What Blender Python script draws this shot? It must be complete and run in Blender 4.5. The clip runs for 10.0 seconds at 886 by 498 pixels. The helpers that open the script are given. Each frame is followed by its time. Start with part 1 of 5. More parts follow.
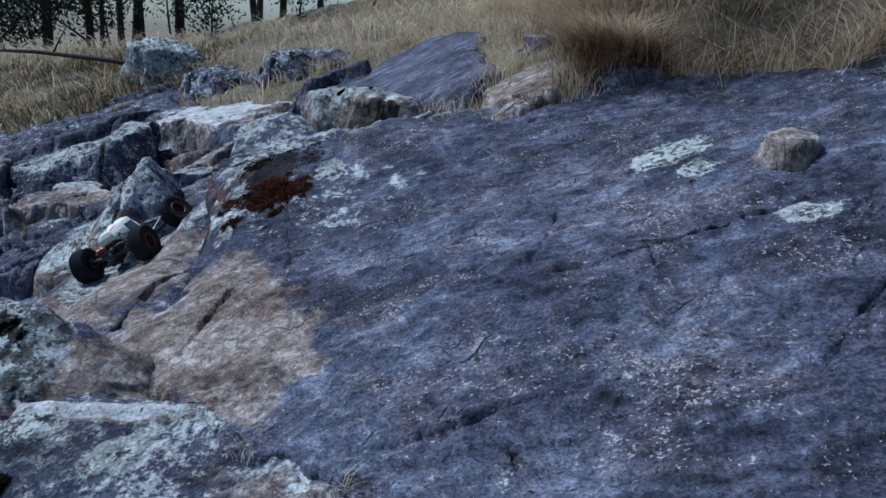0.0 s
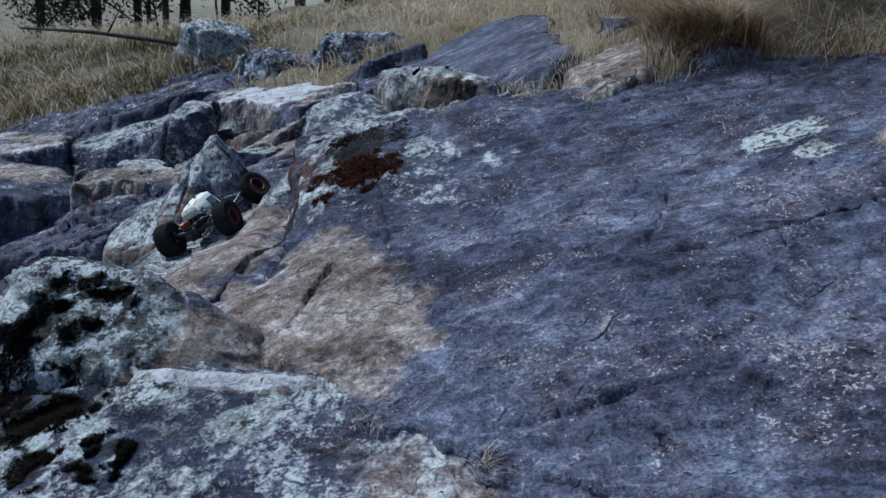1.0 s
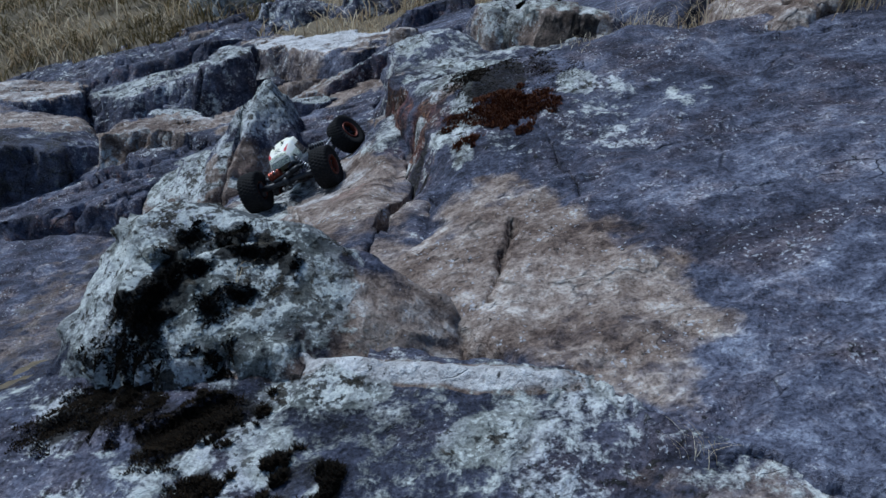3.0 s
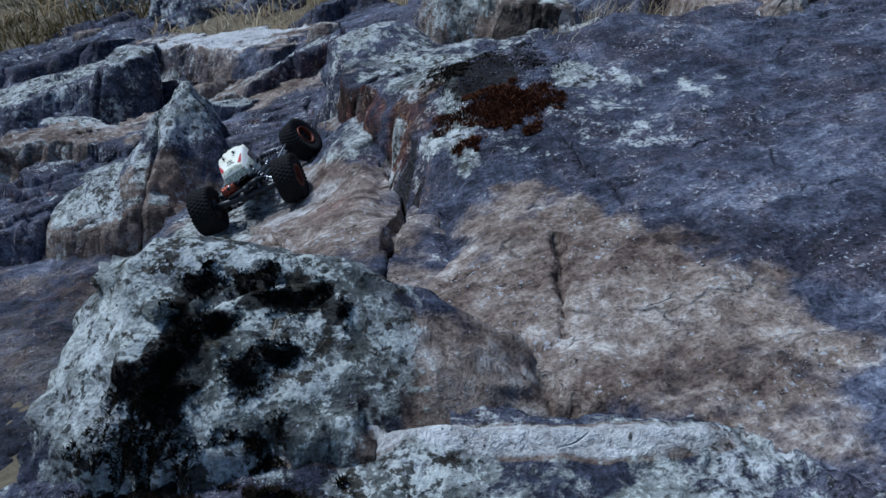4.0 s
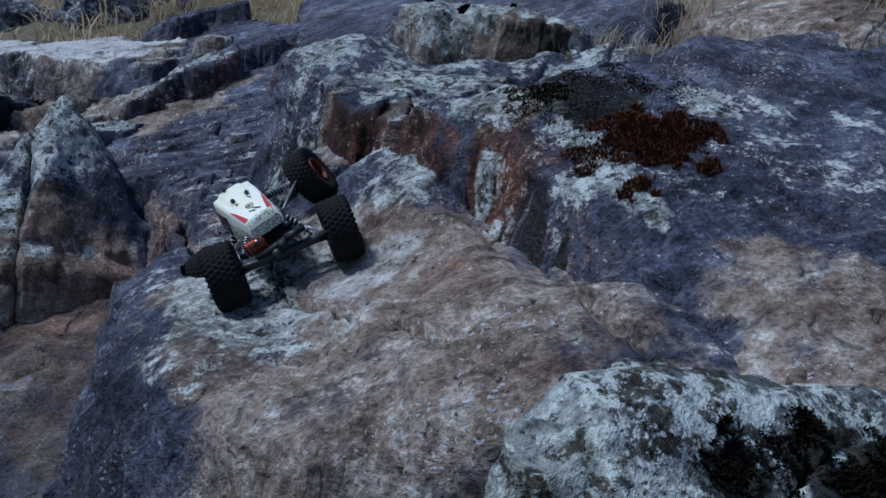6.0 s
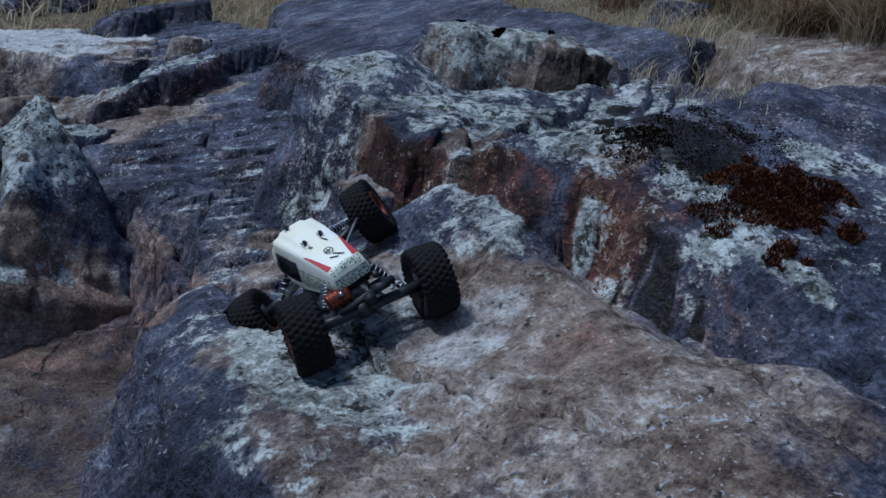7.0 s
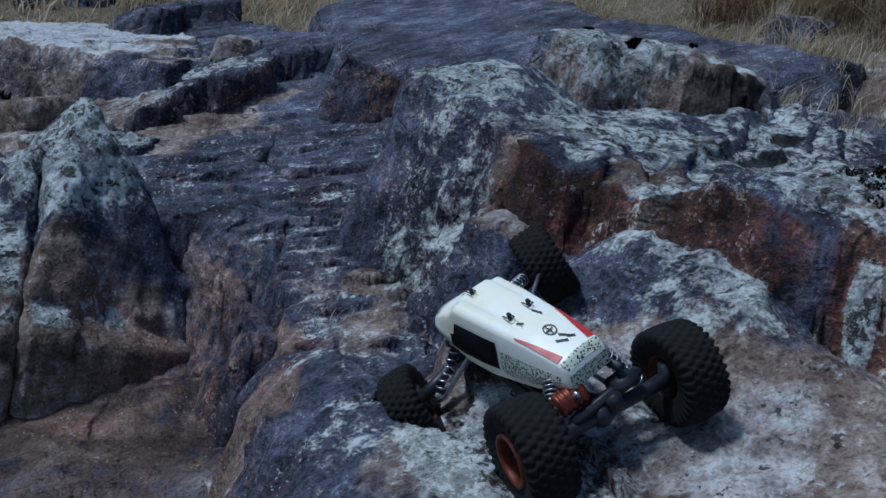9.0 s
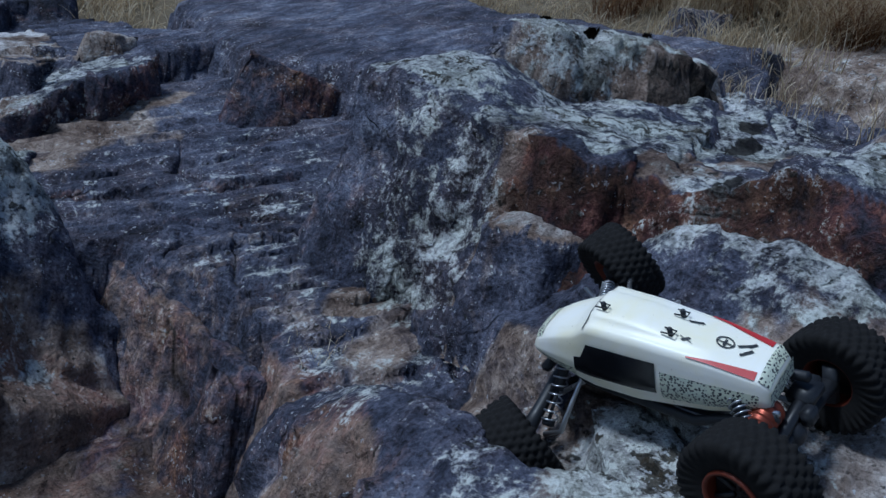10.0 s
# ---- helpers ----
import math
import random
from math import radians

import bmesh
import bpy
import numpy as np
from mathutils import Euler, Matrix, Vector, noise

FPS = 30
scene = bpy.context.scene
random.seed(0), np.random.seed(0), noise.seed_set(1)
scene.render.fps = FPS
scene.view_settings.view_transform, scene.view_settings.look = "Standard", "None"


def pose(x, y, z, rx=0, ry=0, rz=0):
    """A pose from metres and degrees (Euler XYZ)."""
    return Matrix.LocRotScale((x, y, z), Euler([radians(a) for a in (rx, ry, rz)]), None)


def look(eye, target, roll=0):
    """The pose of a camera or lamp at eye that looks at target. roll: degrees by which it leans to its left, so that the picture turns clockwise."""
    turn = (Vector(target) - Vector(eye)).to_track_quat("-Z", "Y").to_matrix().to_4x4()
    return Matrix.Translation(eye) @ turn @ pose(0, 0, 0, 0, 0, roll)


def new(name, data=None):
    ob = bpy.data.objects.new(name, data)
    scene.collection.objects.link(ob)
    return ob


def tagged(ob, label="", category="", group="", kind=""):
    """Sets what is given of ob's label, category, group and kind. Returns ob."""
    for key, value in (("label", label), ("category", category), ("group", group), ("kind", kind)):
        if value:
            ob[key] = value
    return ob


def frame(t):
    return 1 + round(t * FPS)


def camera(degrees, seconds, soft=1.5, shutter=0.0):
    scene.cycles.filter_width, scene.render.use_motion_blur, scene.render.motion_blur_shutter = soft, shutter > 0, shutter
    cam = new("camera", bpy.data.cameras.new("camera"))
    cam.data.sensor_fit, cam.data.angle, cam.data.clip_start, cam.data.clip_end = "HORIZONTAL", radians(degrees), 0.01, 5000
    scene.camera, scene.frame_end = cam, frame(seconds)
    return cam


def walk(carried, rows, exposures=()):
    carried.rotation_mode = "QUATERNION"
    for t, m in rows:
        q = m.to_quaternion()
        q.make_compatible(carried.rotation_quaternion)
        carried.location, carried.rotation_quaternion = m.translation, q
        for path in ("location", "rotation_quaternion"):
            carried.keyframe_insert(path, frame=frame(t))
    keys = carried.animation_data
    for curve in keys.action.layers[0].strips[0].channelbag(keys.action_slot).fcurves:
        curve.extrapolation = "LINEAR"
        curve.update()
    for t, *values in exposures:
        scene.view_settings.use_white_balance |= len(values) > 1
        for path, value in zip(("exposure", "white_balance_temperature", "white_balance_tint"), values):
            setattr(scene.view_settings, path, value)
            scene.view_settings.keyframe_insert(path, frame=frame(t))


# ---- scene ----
from mathutils.bvhtree import BVHTree

cam = camera(59.8, 10.0)
METRES, EYE, TILT, LEAN, TURN = 3.125, 1.375, -15.0, -3.0, 0.0
ROWS = [
    (0.0, 0.0, 0.0, 0.0, 0.0, 0.0, -0.0),
    (0.5, -0.035, 0.0032, -0.006, -0.35, -0.07, -0.73),
    (1.0, -0.0584, 0.0108, -0.0102, 2.16, -0.79, -1.31),
    (1.5, -0.0915, 0.0507, -0.0215, 0.92, -0.21, -2.06),
    (2.0, -0.1257, 0.087, -0.0256, 3.04, -2.33, -0.47),
    (2.5, -0.1499, 0.1069, -0.0262, 2.6, -3.01, -3.13),
    (3.0, -0.202, 0.1396, -0.0279, 1.08, -2.89, -2.21),
    (4.5, -0.3043, 0.2525, -0.009, -10.7, -2.54, -0.3),
    (5.0, -0.3395, 0.2944, -0.0017, -12.6, 0.17, -2.16),
    (5.5, -0.3949, 0.346, -0.0062, -19.05, -0.15, 0.72),
    (7.0, -0.5053, 0.4911, 0.02, -29.76, 0.37, -1.4),
    (7.5, -0.5315, 0.5182, 0.0267, -33.4, 1.13, -1.3),
    (8.0, -0.5329, 0.5618, 0.0286, -33.05, 2.85, -1.24),
    (8.5, -0.5327, 0.602, 0.0419, -30.72, 1.87, -0.52),
    (9.0, -0.541, 0.6308, 0.0402, -31.09, 1.34, -3.19),
    (9.5, -0.5699, 0.6904, 0.0395, -40.92, 3.03, 0.0),
    (10.0, -0.5956, 0.7328, 0.043, -44.26, 1.88, 1.14),
]
walk(cam, [(t, pose(0, 0, EYE, TILT, LEAN, TURN) @ pose(METRES * x, METRES * y, METRES * z, 90 + pitch, roll, yaw)) for t, x, y, z, yaw, pitch, roll in ROWS],
     [(0.0, 0.16, 5150.0, 3.0), (2.0, 0.10, 5400.0, 3.0), (4.0, 0.0, 5250.0, 3.0), (7.0, -0.38, 5100.0, 3.0), (10.0, -0.42, 5050.0, 3.0)])

# ---- world and light ----
world = bpy.data.worlds.new("world")
scene.world = world
world.use_nodes = True
wt = world.node_tree
sky = wt.nodes.new("ShaderNodeTexSky")
sky.sky_type, sky.sun_disc = "NISHITA", False
sky.sun_elevation, sky.sun_rotation = radians(56), radians(-70)
sky.air_density, sky.dust_density, sky.ozone_density = 1.0, 1.5, 3.0
wt.links.new(sky.outputs[0], wt.nodes["Background"].inputs[0])
wt.nodes["Background"].inputs[1].default_value = 0.08

sun = new("sun", bpy.data.lights.new("sun", "SUN"))
sun.data.energy, sun.data.angle, sun.data.color = 2.8, radians(9), (1.0, 0.965, 0.93)
sun.matrix_world = look((-1.0, 0.35, 1.55), (0, 0, 0))


# ---- noise on arrays ----
def lattice(ix, iy, iz, seed):
    h = (ix.astype(np.int64) * 374761393 + iy.astype(np.int64) * 668265263 + iz.astype(np.int64) * 2147483647 + seed * 974634541) & 0xFFFFFFFF
    h = ((h ^ (h >> 13)) * 1274126177) & 0xFFFFFFFF
    h = ((h ^ (h >> 16)) * 2246822519) & 0xFFFFFFFF
    return ((h ^ (h >> 15)) & 0xFFFFFF) / float(0xFFFFFF) * 2 - 1


def value_noise(x, y, z, seed=0):
    x, y, z = np.broadcast_arrays(np.asarray(x, float), np.asarray(y, float), np.asarray(z, float))
    fx, fy, fz = np.floor(x), np.floor(y), np.floor(z)
    u, v, w = x - fx, y - fy, z - fz
    u, v, w = (a * a * a * (a * (a * 6 - 15) + 10) for a in (u, v, w))
    out = 0
    for dx in (0, 1):
        for dy in (0, 1):
            for dz in (0, 1):
                k = (u if dx else 1 - u) * (v if dy else 1 - v) * (w if dz else 1 - w)
                out = out + k * lattice(fx + dx, fy + dy, fz + dz, seed)
    return out


def fbm(x, y, z=0.0, freq=1.0, octaves=4, seed=0, gain=0.5):
    total, amp = 0, 1.0
    for i in range(octaves):
        total = total + amp * value_noise(np.asarray(x) * freq, np.asarray(y) * freq, np.asarray(z) * freq, seed + i * 17)
        freq, amp = freq * 2.07, amp * gain
    return total


def ridged(x, y, z=0.0, freq=1.0, octaves=3, seed=0):
    total, amp = 0, 1.0
    for i in range(octaves):
        total = total + amp * (1 - 2 * np.abs(value_noise(np.asarray(x) * freq, np.asarray(y) * freq, np.asarray(z) * freq, seed + i * 31)))
        freq, amp = freq * 2.1, amp * 0.5
    return total


def facets(x, y, freq, seed):
    """Chipped stone: each cell of a jittered lattice is a small tilted plane."""
    x, y = np.asarray(x) * freq, np.asarray(y) * freq
    ix, iy = np.floor(x), np.floor(y)
    best, out = np.full(x.shape, 1e9), np.zeros(x.shape)
    zero = np.zeros(x.shape)
    for dx in (-1, 0, 1):
        for dy in (-1, 0, 1):
            cx, cy = ix + dx, iy + dy
            jx, jy = cx + 0.5 + 0.45 * lattice(cx, cy, zero, seed), cy + 0.5 + 0.45 * lattice(cx, cy, zero + 1, seed)
            d = (x - jx) ** 2 + (y - jy) ** 2
            high = 0.6 * lattice(cx, cy, zero + 2, seed) + 0.9 * lattice(cx, cy, zero + 3, seed) * (x - jx) + 0.9 * lattice(cx, cy, zero + 4, seed) * (y - jy)
            near = d < best
            best, out = np.where(near, d, best), np.where(near, high, out)
    return out


def smooth(a, b, x):
    t = np.clip((x - a) / (b - a), 0, 1)
    return t * t * (3 - 2 * t)


def inside(outline, x, y):
    """Distance to the outline's edge: above 0 inside, below 0 outside."""
    best = np.full(x.shape, 1e9)
    odd = np.zeros(x.shape, bool)
    n = len(outline)
    for i in range(n):
        (ax, ay), (bx, by) = outline[i], outline[(i + 1) % n]
        ex, ey = bx - ax, by - ay
        t = np.clip(((x - ax) * ex + (y - ay) * ey) / (ex * ex + ey * ey), 0, 1)
        best = np.minimum(best, np.hypot(x - ax - t * ex, y - ay - t * ey))
        cross = ((ay > y) != (by > y)) & (x < ex * (y - ay) / (ey if ey else 1e-9) + ax)
        odd ^= cross
    return np.where(odd, best, -best)


def along(line, x, y):
    """Distance to a broken line."""
    best = np.full(x.shape, 1e9)
    for (ax, ay), (bx, by) in zip(line, line[1:]):
        ex, ey = bx - ax, by - ay
        t = np.clip(((x - ax) * ex + (y - ay) * ey) / (ex * ex + ey * ey), 0, 1)
        best = np.minimum(best, np.hypot(x - ax - t * ex, y - ay - t * ey))
    return best


def blob(x, y, cx, cy, rx, ry, turn=0.0):
    """1 in the middle of an oval, 0 at its rim, below 0 outside."""
    c, s = math.cos(radians(turn)), math.sin(radians(turn))
    u, v = (x - cx) * c + (y - cy) * s, -(x - cx) * s + (y - cy) * c
    return 1 - np.hypot(u / rx, v / ry)


# ---- materials ----
def material(name):
    m = bpy.data.materials.new(name)
    m.use_nodes = True
    return m, m.node_tree, m.node_tree.nodes["Principled BSDF"]


def node(nt, kind, ins=None, **attrs):
    n = nt.nodes.new(kind)
    for k, v in attrs.items():
        setattr(n, k, v)
    for k, v in (ins or {}).items():
        if isinstance(v, bpy.types.NodeSocket):
            nt.links.new(v, n.inputs[k])
        else:
            n.inputs[k].default_value = v
    return n


def noise_tex(nt, vec, scale, detail=6, rough=0.6, distort=0.0):
    return node(nt, "ShaderNodeTexNoise", {"Vector": vec, "Scale": scale, "Detail": detail, "Roughness": rough, "Distortion": distort}).outputs["Fac"]


def ramp(nt, fac, stops):
    r = node(nt, "ShaderNodeValToRGB", {"Fac": fac})
    els = r.color_ramp.elements
    while len(els) < len(stops):
        els.new(0.5)
    for e, (p, c) in zip(els, stops):
        e.position = p
        e.color = (*c, 1) if len(c) == 3 else c
    return r.outputs[0]


def grey(a):
    return (a, a, a)


def mix(nt, fac, a, b, how="MIX"):
    n = nt.nodes.new("ShaderNodeMix")
    n.data_type, n.blend_type = "RGBA", how
    for sock, v in ((n.inputs[0], fac), (n.inputs[6], a), (n.inputs[7], b)):
        if isinstance(v, bpy.types.NodeSocket):
            nt.links.new(v, sock)
        else:
            sock.default_value = (*v, 1) if isinstance(v, tuple) else v
    return n.outputs[2]


def calc(nt, op, a, b=0.0, clamp=False):
    n = node(nt, "ShaderNodeMath", {0: a, 1: b}, operation=op)
    n.use_clamp = clamp
    return n.outputs[0]


def rock_material():
    """Weathered gneiss. The colour attribute 'zones' tells where the stone is tan (r), lichen-grown (g), rusty (b) or
    bare and dark (a); (a) also carries shade painted along the cracks.
    """
    m, nt, bsdf = material("weathered_rock")
    vec = node(nt, "ShaderNodeTexCoord").outputs["Object"]
    zones = node(nt, "ShaderNodeAttribute", attribute_name="zones")
    rgb = node(nt, "ShaderNodeSeparateColor", {0: zones.outputs["Color"]}).outputs
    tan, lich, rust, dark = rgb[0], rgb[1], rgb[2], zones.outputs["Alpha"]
    grain = node(nt, "ShaderNodeMapping", {"Vector": vec, "Rotation": (0.15, 0.1, -0.61), "Scale": (0.42, 1.15, 1.0)}).outputs[0]
    large, mid = noise_tex(nt, vec, 2.3, 5, 0.6, 0.8), noise_tex(nt, vec, 8.0, 7, 0.68, 0.5)
    small, fine = noise_tex(nt, vec, 36.0, 6, 0.68, 0.3), noise_tex(nt, vec, 150.0, 4, 0.7)
    other, streak = noise_tex(nt, vec, 5.1, 6, 0.7, 1.2), noise_tex(nt, grain, 14.0, 7, 0.72, 0.9)

    def shifted(v, k):
        return calc(nt, "MULTIPLY", calc(nt, "SUBTRACT", v, 0.5), k)

    def total(*terms):
        out = terms[0]
        for v in terms[1:]:
            out = calc(nt, "ADD", out, v)
        return out

    tone = total(shifted(large, 0.70), shifted(mid, 1.00), shifted(streak, 0.65), shifted(small, 0.90), shifted(fine, 0.32), 0.50)
    soft = total(shifted(large, 0.65), shifted(mid, 0.48), shifted(streak, 0.70), shifted(small, 0.60), shifted(fine, 0.46), 0.49)
    cool = ramp(nt, soft, [(0.24, (0.008, 0.009, 0.015)), (0.42, (0.050, 0.054, 0.082)), (0.58, (0.132, 0.140, 0.196)), (0.78, (0.36, 0.39, 0.48))])
    brown = ramp(nt, soft, [(0.24, (0.010, 0.008, 0.009)), (0.5, (0.078, 0.058, 0.066)), (0.80, (0.34, 0.28, 0.28))])
    col = mix(nt, ramp(nt, total(other, shifted(small, 0.35)), [(0.46, grey(0)), (0.68, grey(0.75))]), cool, brown)
    tan_col = ramp(nt, tone, [(0.22, (0.070, 0.046, 0.036)), (0.42, (0.205, 0.152, 0.122)), (0.60, (0.38, 0.310, 0.262)), (0.8, (0.74, 0.68, 0.62))])
    tan_fac = ramp(nt, total(tan, shifted(large, 0.6), shifted(other, 0.7), shifted(small, 0.5)), [(0.30, grey(0)), (0.58, grey(0.94))])
    col = mix(nt, tan_fac, col, tan_col)
    pale_fac = ramp(nt, total(calc(nt, "MULTIPLY", tan, 0.5), shifted(large, 0.5), shifted(mid, 0.7)), [(0.50, grey(0)), (0.85, grey(0.9))])
    col = mix(nt, pale_fac, col, ramp(nt, tone, [(0.22, (0.12, 0.105, 0.10)), (0.45, (0.42, 0.395, 0.385)), (0.70, (0.74, 0.73, 0.73))]))
    rust_col = mix(nt, ramp(nt, other, [(0.42, grey(0)), (0.60, grey(1))]),
                   ramp(nt, tone, [(0.26, (0.012, 0.007, 0.008)), (0.48, (0.080, 0.030, 0.027)), (0.64, (0.22, 0.095, 0.072)), (0.78, (0.48, 0.38, 0.34))]),
                   ramp(nt, tone, [(0.25, (0.022, 0.012, 0.009)), (0.48, (0.105, 0.054, 0.034)), (0.66, (0.27, 0.145, 0.080)), (0.80, (0.52, 0.44, 0.36))]))
    rust_fac = ramp(nt, total(rust, shifted(mid, 1.6), shifted(small, 0.8)), [(0.40, grey(0)), (0.85, grey(0.95))])
    col = mix(nt, rust_fac, col, rust_col)
    # lichen: a thin grey-green crust, bright plaques in it, black specks over it
    crust = ramp(nt, total(lich, shifted(mid, 1.2), shifted(small, 1.0), shifted(fine, 0.4)), [(0.42, grey(0)), (0.56, grey(0.88))])
    crust_col = mix(nt, ramp(nt, other, [(0.41, grey(0)), (0.60, grey(1))]), ramp(nt, tone, [(0.25, (0.10, 0.108, 0.100)), (0.55, (0.375, 0.392, 0.360)), (0.75, (0.66, 0.675, 0.64))]),
                    ramp(nt, tone, [(0.25, (0.14, 0.145, 0.15)), (0.55, (0.54, 0.55, 0.565)), (0.72, (0.83, 0.84, 0.85))]))
    col = mix(nt, crust, col, crust_col)
    spots = total(small, shifted(fine, 0.55), shifted(mid, 0.45))
    lich_fac = ramp(nt, total(spots, calc(nt, "MULTIPLY", lich, 0.22)), [(0.705, grey(0)), (0.76, grey(0.85))])
    plaque = ramp(nt, total(lich, shifted(small, 0.9), shifted(mid, 0.6)), [(0.95, grey(0)), (1.08, grey(0.9))])
    col = mix(nt, calc(nt, "MAXIMUM", lich_fac, plaque), col, mix(nt, mid, (0.43, 0.475, 0.43), (0.76, 0.77, 0.76)))
    worn = ramp(nt, total(calc(nt, "MULTIPLY", tan, 0.4), shifted(small, 0.25)), [(0.62, grey(0)), (0.82, grey(0.9))])
    col = mix(nt, worn, col, ramp(nt, tone, [(0.2, (0.30, 0.28, 0.27)), (0.5, (0.66, 0.645, 0.64)), (0.8, (0.80, 0.80, 0.80))]))
    speck = ramp(nt, total(noise_tex(nt, vec, 58.0, 4, 0.6, 0.1), shifted(other, 0.4), calc(nt, "MULTIPLY", lich, 0.10)), [(0.67, grey(0)), (0.72, grey(0.85))])
    col = mix(nt, speck, col, (0.020, 0.020, 0.018))
    blot = ramp(nt, total(noise_tex(nt, vec, 27.0, 6, 0.72, 0.3), shifted(other, 0.3), calc(nt, "MULTIPLY", lich, 0.12)), [(0.645, grey(0)), (0.68, grey(0.9))])
    blot = calc(nt, "MULTIPLY", blot, ramp(nt, calc(nt, "MULTIPLY", lich, 0.5), [(0.22, grey(0)), (0.37, grey(1)), (0.60, grey(1)), (0.72, grey(0))]))
    col = mix(nt, blot, col, ramp(nt, fine, [(0.35, (0.008, 0.008, 0.007)), (0.65, (0.050, 0.038, 0.022))]))
    fleck = ramp(nt, total(noise_tex(nt, vec, 125.0, 3, 0.55, 0.2), shifted(other, 0.60), shifted(mid, 0.35)), [(0.665, grey(0)), (0.71, grey(0.7))])
    fleck = calc(nt, "MULTIPLY", fleck, calc(nt, "SUBTRACT", 1.0, calc(nt, "MULTIPLY", rust, 0.45), True))
    col = mix(nt, fleck, col, (0.55, 0.57, 0.62))
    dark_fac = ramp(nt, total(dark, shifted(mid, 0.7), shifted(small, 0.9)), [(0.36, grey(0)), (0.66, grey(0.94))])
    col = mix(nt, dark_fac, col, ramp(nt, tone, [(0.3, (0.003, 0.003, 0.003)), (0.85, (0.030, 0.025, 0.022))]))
    wander = node(nt, "ShaderNodeVectorMath", {0: vec, 1: node(nt, "ShaderNodeVectorMath", {0: node(nt, "ShaderNodeTexNoise", {"Vector": vec, "Scale": 4.0, "Detail": 4.0}).outputs["Color"], "Scale": 0.20}, operation="SCALE").outputs[0]}, operation="ADD").outputs[0]
    cell = node(nt, "ShaderNodeTexVoronoi", {"Vector": wander, "Scale": 2.9}, feature="DISTANCE_TO_EDGE").outputs["Distance"]
    seam = calc(nt, "MULTIPLY", ramp(nt, cell, [(0.0, grey(1)), (0.018, grey(0))]), ramp(nt, mid, [(0.51, grey(0)), (0.60, grey(1))]))
    flat = node(nt, "ShaderNodeMapping", {"Vector": wander, "Rotation": (0.2, 0.1, -0.61), "Scale": (0.45, 1.4, 1.2)}).outputs[0]
    thin = node(nt, "ShaderNodeTexVoronoi", {"Vector": flat, "Scale": 7.5}, feature="DISTANCE_TO_EDGE").outputs["Distance"]
    split = calc(nt, "MULTIPLY", ramp(nt, thin, [(0.0, grey(1)), (0.022, grey(0))]), ramp(nt, calc(nt, "ADD", large, shifted(small, 0.5)), [(0.58, grey(0)), (0.66, grey(1))]))
    seam = calc(nt, "MAXIMUM", seam, calc(nt, "MULTIPLY", split, 0.75))
    col = mix(nt, calc(nt, "MULTIPLY", seam, 0.6), col, (0.012, 0.011, 0.013))
    chip = node(nt, "ShaderNodeTexVoronoi", {"Vector": flat, "Scale": 11.0})
    away = node(nt, "ShaderNodeVectorMath", {0: node(nt, "ShaderNodeVectorMath", {0: flat, "Scale": 11.0}, operation="SCALE").outputs[0], 1: node(nt, "ShaderNodeVectorMath", {0: chip.outputs["Position"], "Scale": 11.0}, operation="SCALE").outputs[0]}, operation="SUBTRACT").outputs[0]
    tilt = node(nt, "ShaderNodeVectorMath", {0: chip.outputs["Color"], 1: (0.5, 0.5, 0.5)}, operation="SUBTRACT").outputs[0]
    chips = node(nt, "ShaderNodeVectorMath", {0: tilt, 1: away}, operation="DOT_PRODUCT").outputs["Value"]
    col = mix(nt, 0.7, col, ramp(nt, fine, [(0.34, grey(0.45)), (0.50, grey(1))]), "MULTIPLY")
    nt.links.new(col, bsdf.inputs["Base Color"])
    nt.links.new(ramp(nt, small, [(0.3, grey(0.60)), (0.7, grey(0.92))]), bsdf.inputs["Roughness"])
    bsdf.inputs["Specular IOR Level"].default_value = 0.16
    k = [calc(nt, "MULTIPLY", v, f) for v, f in ((mid, 1.1), (small, 0.8), (fine, 0.22), (streak, 0.45), (crust, 0.06), (speck, 0.12), (seam, -0.5), (chips, 0.9))]
    bump = node(nt, "ShaderNodeBump", {"Height": total(*k), "Strength": 1.0, "Distance": 0.015})
    nt.links.new(bump.outputs[0], bsdf.inputs["Normal"])
    return m


ROCK = rock_material()


def sheet_mesh(name, x, y, z, keep, zones=None, mat=None):
    """A mesh from grids of places, with the faces where keep holds at all four corners."""
    rows, cols = x.shape
    idx = np.arange(rows * cols).reshape(rows, cols)
    quads = np.stack([idx[:-1, :-1], idx[:-1, 1:], idx[1:, 1:], idx[1:, :-1]], -1)
    ok = keep[:-1, :-1] & keep[:-1, 1:] & keep[1:, 1:] & keep[1:, :-1]
    quads = quads[ok]
    used = np.unique(quads)
    remap = np.full(rows * cols, -1)
    remap[used] = np.arange(len(used))
    quads = remap[quads]
    co = np.stack([x, y, z], -1).reshape(-1, 3)[used]
    me = bpy.data.meshes.new(name)
    me.vertices.add(len(co))
    me.vertices.foreach_set("co", co.astype(np.float32).ravel())
    me.loops.add(quads.size)
    me.loops.foreach_set("vertex_index", quads.astype(np.int32).ravel())
    me.polygons.add(len(quads))
    me.polygons.foreach_set("loop_start", np.arange(0, quads.size, 4, dtype=np.int32))
    me.polygons.foreach_set("use_smooth", np.ones(len(quads), bool))
    me.update(calc_edges=True)
    if zones is not None:
        at = me.color_attributes.new("zones", "FLOAT_COLOR", "POINT")
        at.data.foreach_set("color", np.stack(zones, -1).reshape(-1, 4)[used].astype(np.float32).ravel())
    if mat:
        me.materials.append(mat)
    return me


